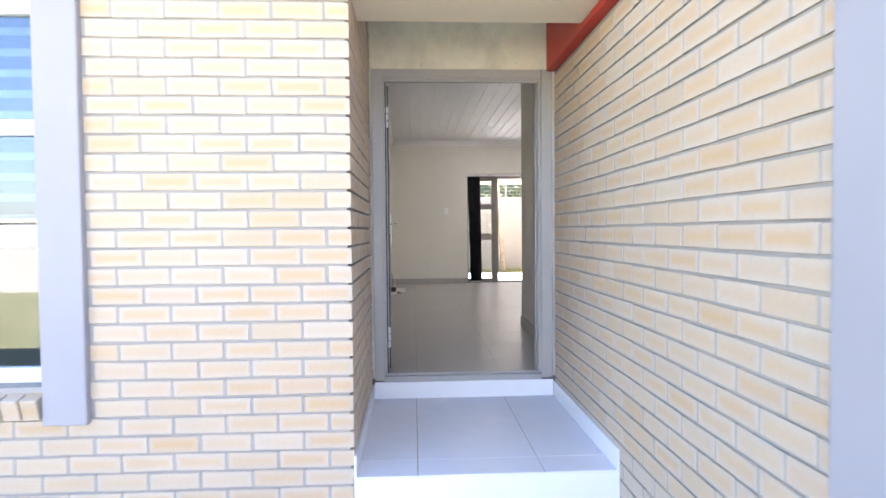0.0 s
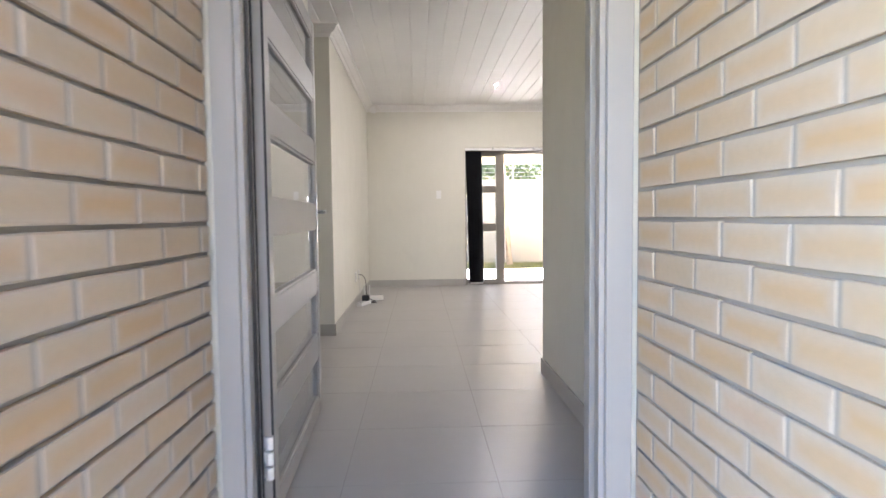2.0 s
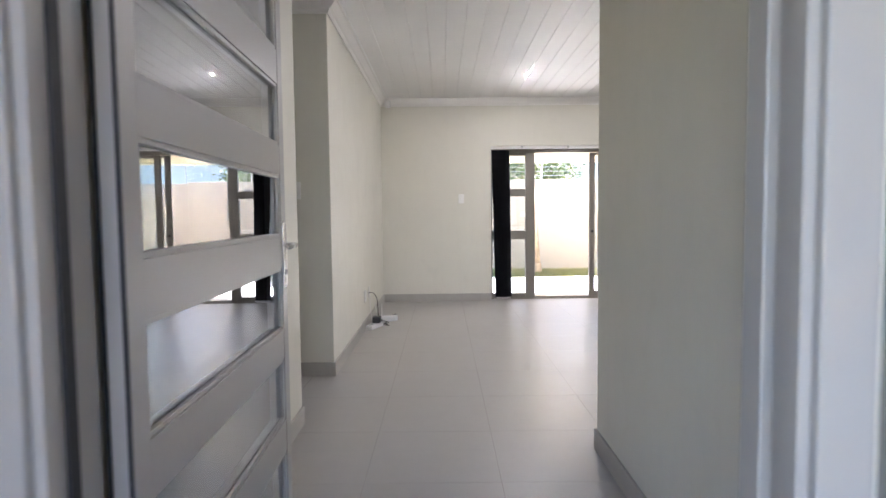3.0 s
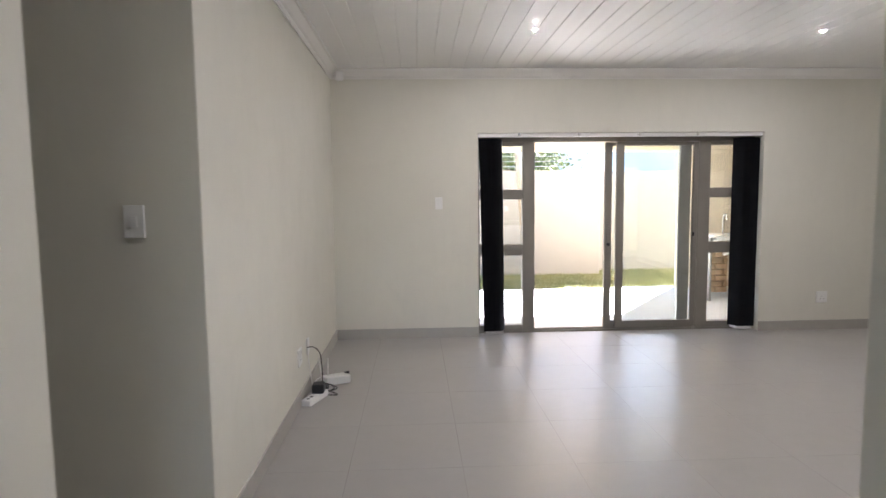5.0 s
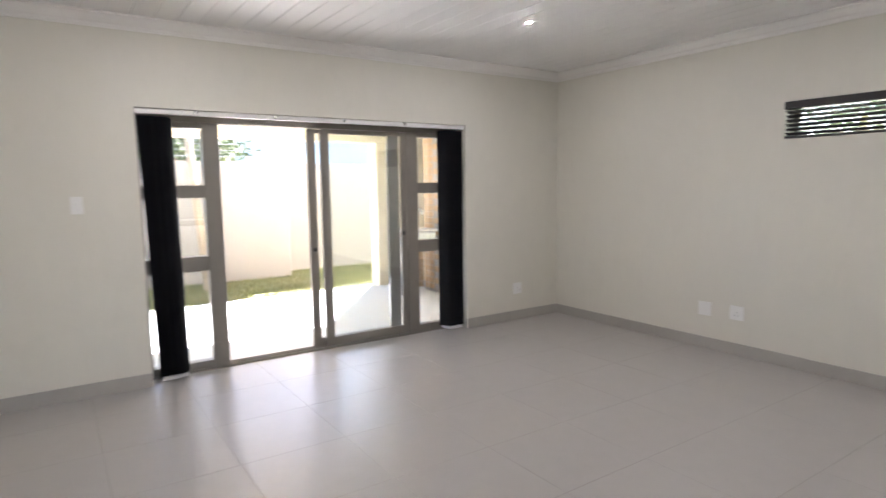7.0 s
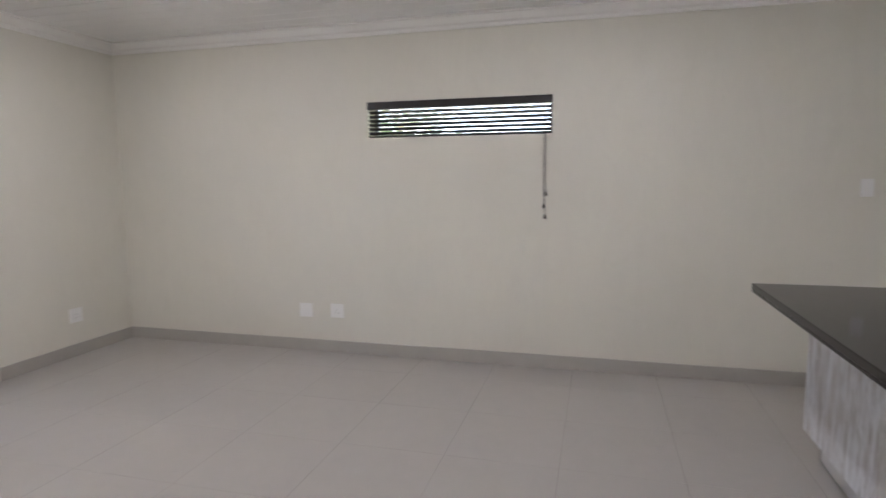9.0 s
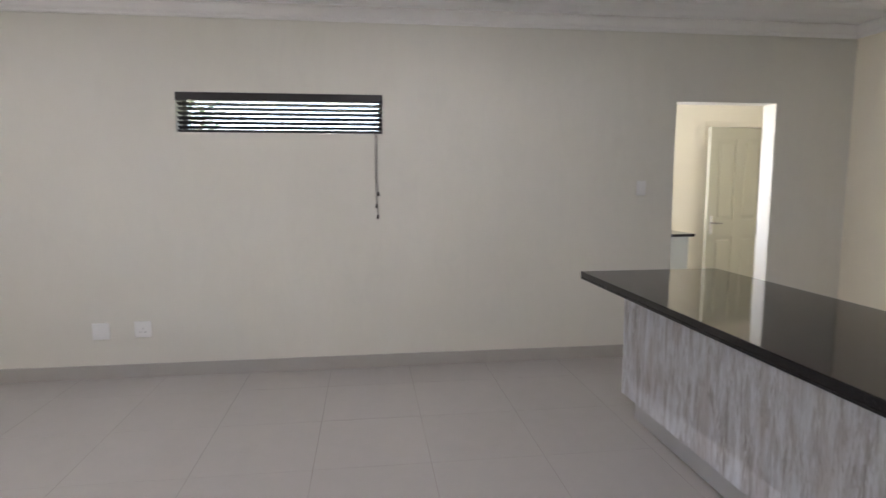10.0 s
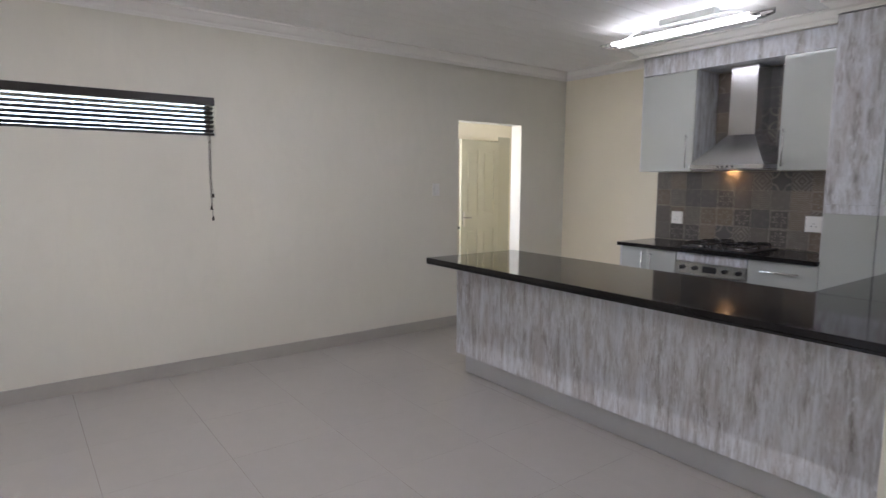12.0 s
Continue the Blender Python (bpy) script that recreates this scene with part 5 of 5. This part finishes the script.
for f in ((0, 1, 4), (2, 3, 5), (1, 2, 5, 4), (3, 0, 4, 5), (3, 2, 1, 0)):
    bm.faces.new([v[i] for i in f])
part("roof", bm, ROOF_BLUE, NH2)

# front garden behind the camera
structure("boundary_wall_front", box(-16, 12, -9.2, -9.0, Z_YARD - 0.1, 1.25, 0.01), BOUNDARY, "cream plastered boundary wall across the lawn")
structure("boundary_coping", box(-16, 12, -9.24, -8.96, 1.25, 1.33, 0.01), PLASTER_BEAM)
# unseen path, its tone chosen to limit light thrown on the bricks
structure("front_path", box(-0.6, 1.6, -8.9, 1.97, Z_YARD - 0.1, Z_YARD + 0.012, 0.004), PATH_PAVING, "unseen grey paved path to the porch")


def grass(x0, x1, y0, y1, z, n, seed):
    rnd = np.random.RandomState(seed)
    px, py = rnd.uniform(x0, x1, n), rnd.uniform(y0, y1, n)
    h, an, lean = rnd.uniform(0.02, 0.06, n), rnd.uniform(0, 6.283, n), rnd.uniform(-0.03, 0.03, (n, 2))
    verts = np.empty((n, 3, 3))
    w = 0.004
    verts[:, 0] = np.stack([px - w * np.cos(an), py - w * np.sin(an), np.full(n, z)], 1)
    verts[:, 1] = np.stack([px + w * np.cos(an), py + w * np.sin(an), np.full(n, z)], 1)
    verts[:, 2] = np.stack([px + lean[:, 0], py + lean[:, 1], z + h], 1)
    me = bpy.data.meshes.new("grass")
    me.from_pydata(verts.reshape(-1, 3).tolist(), [], np.arange(3 * n).reshape(n, 3).tolist())
    me.materials.append(BLADE)
    return tagged(new("grass", me), "short patchy grass beside the patio", "grass", kind="stuff")


grass(0.5, 9.0, 13.37, 15.8, -0.092, 60000, 2)

# ---------------------------------------------------------------- tiles and bricks
MESHES = {}


def piece(lx, ly, lz, material, bev, variant=0):
    """Shared mesh of a block centred on its origin, with 0..1 face coordinates."""
    key = (round(lx, 4), round(ly, 4), round(lz, 4), material.name, bev, variant)
    if key in MESHES:
        return MESHES[key]
    bm = box(-lx / 2, lx / 2, -ly / 2, ly / 2, -lz / 2, lz / 2, bev, seg=1)
    uv = bm.loops.layers.uv.new("UVMap")
    for f in bm.faces:
        n = f.normal
        ax = max(range(3), key=lambda i: abs(n[i]))
        for lp in f.loops:
            c = lp.vert.co
            q = ((c.x / lx + 0.5), (c.y / ly + 0.5), (c.z / lz + 0.5))
            lp[uv].uv = (q[1], q[2]) if ax == 0 else ((q[0], q[2]) if ax == 1 else (q[0], q[1]))
    if variant:
        wear = random.Random(variant)
        for v in bm.verts:
            chip = 0.0035 if wear.random() < 0.06 else 0.0009
            v.co += Vector([wear.uniform(-1, 1) * chip for _ in range(3)])
    me = bpy.data.meshes.new("piece")
    bm.to_mesh(me)
    bm.free()
    me.materials.append(material)
    MESHES[key] = me
    return me


def lay(name, parent, lo, hi, material, bev=0.003, rnd=None, jit=0.0):
    size = [h - l for l, h in zip(lo, hi)]
    ob = new(name, piece(*size, material, bev, rnd.randrange(1, 6) if rnd and jit else 0))
    ob.location = [(l + h) / 2 for l, h in zip(lo, hi)]
    if rnd and jit:
        ob.location.x += rnd.uniform(-jit, jit)
        ob.location.y += rnd.uniform(-jit, jit)
        ob.rotation_euler = [radians(rnd.uniform(-0.35, 0.35)) for _ in range(3)]
    ob.parent = parent
    return ob


# floor: grout bed with 0.6 m tiles
bm = box(-3.2, X_RIGHT + 0.25, 3.336, Y_FAR + 0.16, -0.06, -0.0007)
box(X_KIT, X_RIGHT + 0.25, Y_KIT - 0.1, 3.336, -0.06, -0.0007, bm=bm)
box(X_RIGHT + 0.25, 8.2, 1.5, S_Y1, -0.06, -0.0007, bm=bm)
FLOOR = structure("floor", bm, FLOOR_GROUT, "greige porcelain floor tiles with thin brown joints")
rnd = random.Random(11)


def floor_tiles(x0, x1, y0, y1):
    jx, jy, px, py, gx, gy = 0.152, 5.493, 0.593, 0.592, 0.0010, 0.0013
    i = math.floor((x0 - jx) / px)
    while jx + i * px < x1:
        j = math.floor((y0 - jy) / py)
        while jy + j * py < y1:
            a0, a1 = max(x0, jx + i * px + gx), min(x1, jx + (i + 1) * px - gx)
            b0, b1 = max(y0, jy + j * py + gy), min(y1, jy + (j + 1) * py - gy)
            if a1 - a0 > 0.03 and b1 - b0 > 0.03:
                t = lay("tile", FLOOR, (a0, b0, -0.0095), (a1, b1, 0.0), FLOOR_TILE, 0.0003)
                t.rotation_euler = (rnd.uniform(-0.0001, 0.0001), rnd.uniform(-0.0001, 0.0001), 0)
            j += 1
        i += 1


floor_tiles(X_LEFT, X_ENTRY, 3.337, Y_ENTRY_END)
floor_tiles(X_LEFT, X_RIGHT, Y_ENTRY_END, Y_FAR)
floor_tiles(X_KIT, X_RIGHT, 3.05, Y_ENTRY_END)
floor_tiles(SL0, SL1, Y_FAR, 10.26)
floor_tiles(-3.2, X_LEFT, Y_PASS, Y_NIB)
floor_tiles(X_RIGHT, S_X1, S_Y0, S_Y1)
PORCH = structure("porch_floor", box(X_BL + 0.012, X_BR - 0.012, 1.99, Y_DOOR - 0.012, Z_PORCH - 0.0085, Z_PORCH - 0.0025), GROUT, "pale grey porch tiles")
for x0, x1 in ((X_BL + 0.0125, 0.146), (0.150, 0.740), (0.744, X_BR - 0.0125)):
    for y0, y1 in ((1.975, 2.16), (2.163, Y_DOOR - 0.0125)):
        lay("tile", PORCH, (x0, y0, Z_PORCH - 0.0095), (x1, y1, Z_PORCH), PORCH_TILE, 0.0012)

# patterned backsplash
BS = structure("backsplash", box(2.404, 4.072, Y_KIT + 0.0005, Y_KIT + 0.0075, 0.901, 1.535), GROUT, "patterned grey and brown cement-look tiles")
INK = (0.26, 0.23, 0.195)
GREYS = [(0.080, 0.072, 0.063), (0.13, 0.115, 0.098), (0.092, 0.089, 0.082), (0.165, 0.128, 0.092), (0.125, 0.108, 0.092)]
STYLES = [("star", 0), ("plain", 2), ("waves", 1), ("diamond", 4), ("quarter", 3), ("plain", 1), ("plain", 4), ("star", 3), ("waves", 3), ("quarter", 2)]
BS_MATS = [backsplash_material("patterned_tile_" + s, GREYS[g], INK, s) for s, g in STYLES]
rnd = random.Random(21)
for i in range(11):
    for j in range(4):
        x0, z0 = 2.404 + i * 0.1517, 0.901 + j * 0.1585
        m = BS_MATS[rnd.randrange(len(BS_MATS))]
        lay("tile", BS, (x0 + 0.0006, Y_KIT + 0.001, z0 + 0.0006), (x0 + 0.1511, Y_KIT + 0.0085, z0 + 0.1579), m, 0.0008)
BS2 = structure("niche_tiles", box(2.83, 3.52, Y_KIT + 0.0005, Y_KIT + 0.004, 1.5375, 2.385), GROUT, "patterned tiles behind the extractor hood")
for i in range(4):
    for j in range(5):
        x0, z0 = 2.832 + i * 0.1717, 1.54 + j * 0.1685
        lay("tile", BS2, (x0 + 0.001, Y_KIT + 0.001, z0 + 0.001), (x0 + 0.1707, Y_KIT + 0.0085, z0 + 0.1675), BS_MATS[rnd.randrange(len(BS_MATS))], 0.0008)

# face bricks
rnd = random.Random(31)
BL_, BD, BH_, GAP = 0.2225, 0.106, 0.0735, 0.0115
ROWS = range(-8, 23)


def row_z(k):
    z = COURSE_0 + COURSE * k + 0.0053
    return z, z + BH_


def run(start, stop, first, step):
    """Bricks from start towards stop: (a0, a1) each; first is the first brick's length."""
    out, a, ln = [], start, first
    while (a < stop) if step > 0 else (a > stop):
        b = a + step * ln
        b = min(b, stop) if step > 0 else max(b, stop)
        if abs(b - a) > 0.02:
            out.append(tuple(sorted((a, b))))
        a = b + step * GAP
        ln = BL_
    return out


for k in ROWS:
    z0, z1 = row_z(k)
    stop = -1.322 if z0 > 0.125 else -2.9
    odd = k % 2
    if odd:
        lay("brick", WALL_FRONT, (X_BL - BD, Y_FRONT, z0), (X_BL, Y_FRONT + BL_, z1), BRICK, 0.0032, rnd, 0.0008)
        front = run(X_BL - BD - GAP, stop, BL_, -1)
        side = run(Y_FRONT + BL_ + GAP, Y_DOOR - 0.006, BL_, 1)
    else:
        front = run(X_BL, stop, BL_, -1)
        side = run(Y_FRONT + BD + GAP, Y_DOOR - 0.006, BL_, 1)
    for a0, a1 in front:
        lay("brick", WALL_FRONT, (a0, Y_FRONT, z0), (a1, Y_FRONT + BD, z1), BRICK, 0.0032, rnd, 0.0008)
    for a0, a1 in side:
        lay("brick", WALL_FRONT, (X_BL - BD, a0, z0), (X_BL, a1, z1), BRICK, 0.0032, rnd, 0.0008)
low = bmesh.new()
for k in range(-8, 21):
    z0, z1 = row_z(k)
    if z1 > 2.052:
        continue
    s = 1.822 + GAP / 2 - 6 * BRICK_PITCH + (BRICK_PITCH / 2 if k % 2 == 0 else 0)
    for a in np.arange(s, Y_DOOR, BRICK_PITCH):
        a0, a1 = max(a, 0.574), min(a + BL_, Y_DOOR - 0.006)
        if a1 - a0 < 0.02:
            continue
        if k >= -4:
            lay("brick", WALL_PORCH, (X_BR, a0, z0), (X_BR + BD, a1, z1), BRICK, 0.0016, rnd, 0.0008)
        else:
            box(X_BR, X_BR + BD, a0, a1, z0, z1, 0.0032, low, 1)
tagged(part("lower_bricks", low, BRICK, WALL_PORCH), kind="stuff")
# sloping brick sill under the front window
for i in range(8):
    x1 = -1.526 - i * 0.084
    b = lay("brick", SILL, (x1 - 0.073, 1.952, 0.19), (x1, 2.125, 0.29), BRICK, 0.004, rnd, 0.0)
    b.rotation_euler = (radians(16), 0, 0)
    b.location.z = 0.232
# barbecue wall bricks
warm = bmesh.new()
for k in range(-4, 25):
    z0, z1 = row_z(k)
    for a in np.arange(5.05 - (0.117 if k % 2 else 0), 5.9, BRICK_PITCH):
        a0 = max(a, 5.04)
        if a + BL_ - a0 > 0.02:
            box(a0, a + BL_, 12.148, 12.25, z0, z1, 0.004, warm, 1)
    for a in np.arange(12.16 - (0.117 if k % 2 else 0), 12.50, BRICK_PITCH):
        a0, a1 = max(a, 12.262), min(a + BL_, 12.5)
        if a1 - a0 > 0.02:
            box(5.038, 5.13, a0, a1, z0, z1, 0.004, warm, 1)
for k in range(-4, 4):
    z0, z1 = row_z(k)
    for a in np.arange(4.62 - (0.117 if k % 2 else 0), 5.0, BRICK_PITCH):
        box(max(a, 4.6), min(a + BL_, 5.03), 12.52, 12.62, z0, z1, 0.004, warm, 1)
tagged(part("face_bricks", warm, BRICK_WARM, BRAAI), kind="stuff")
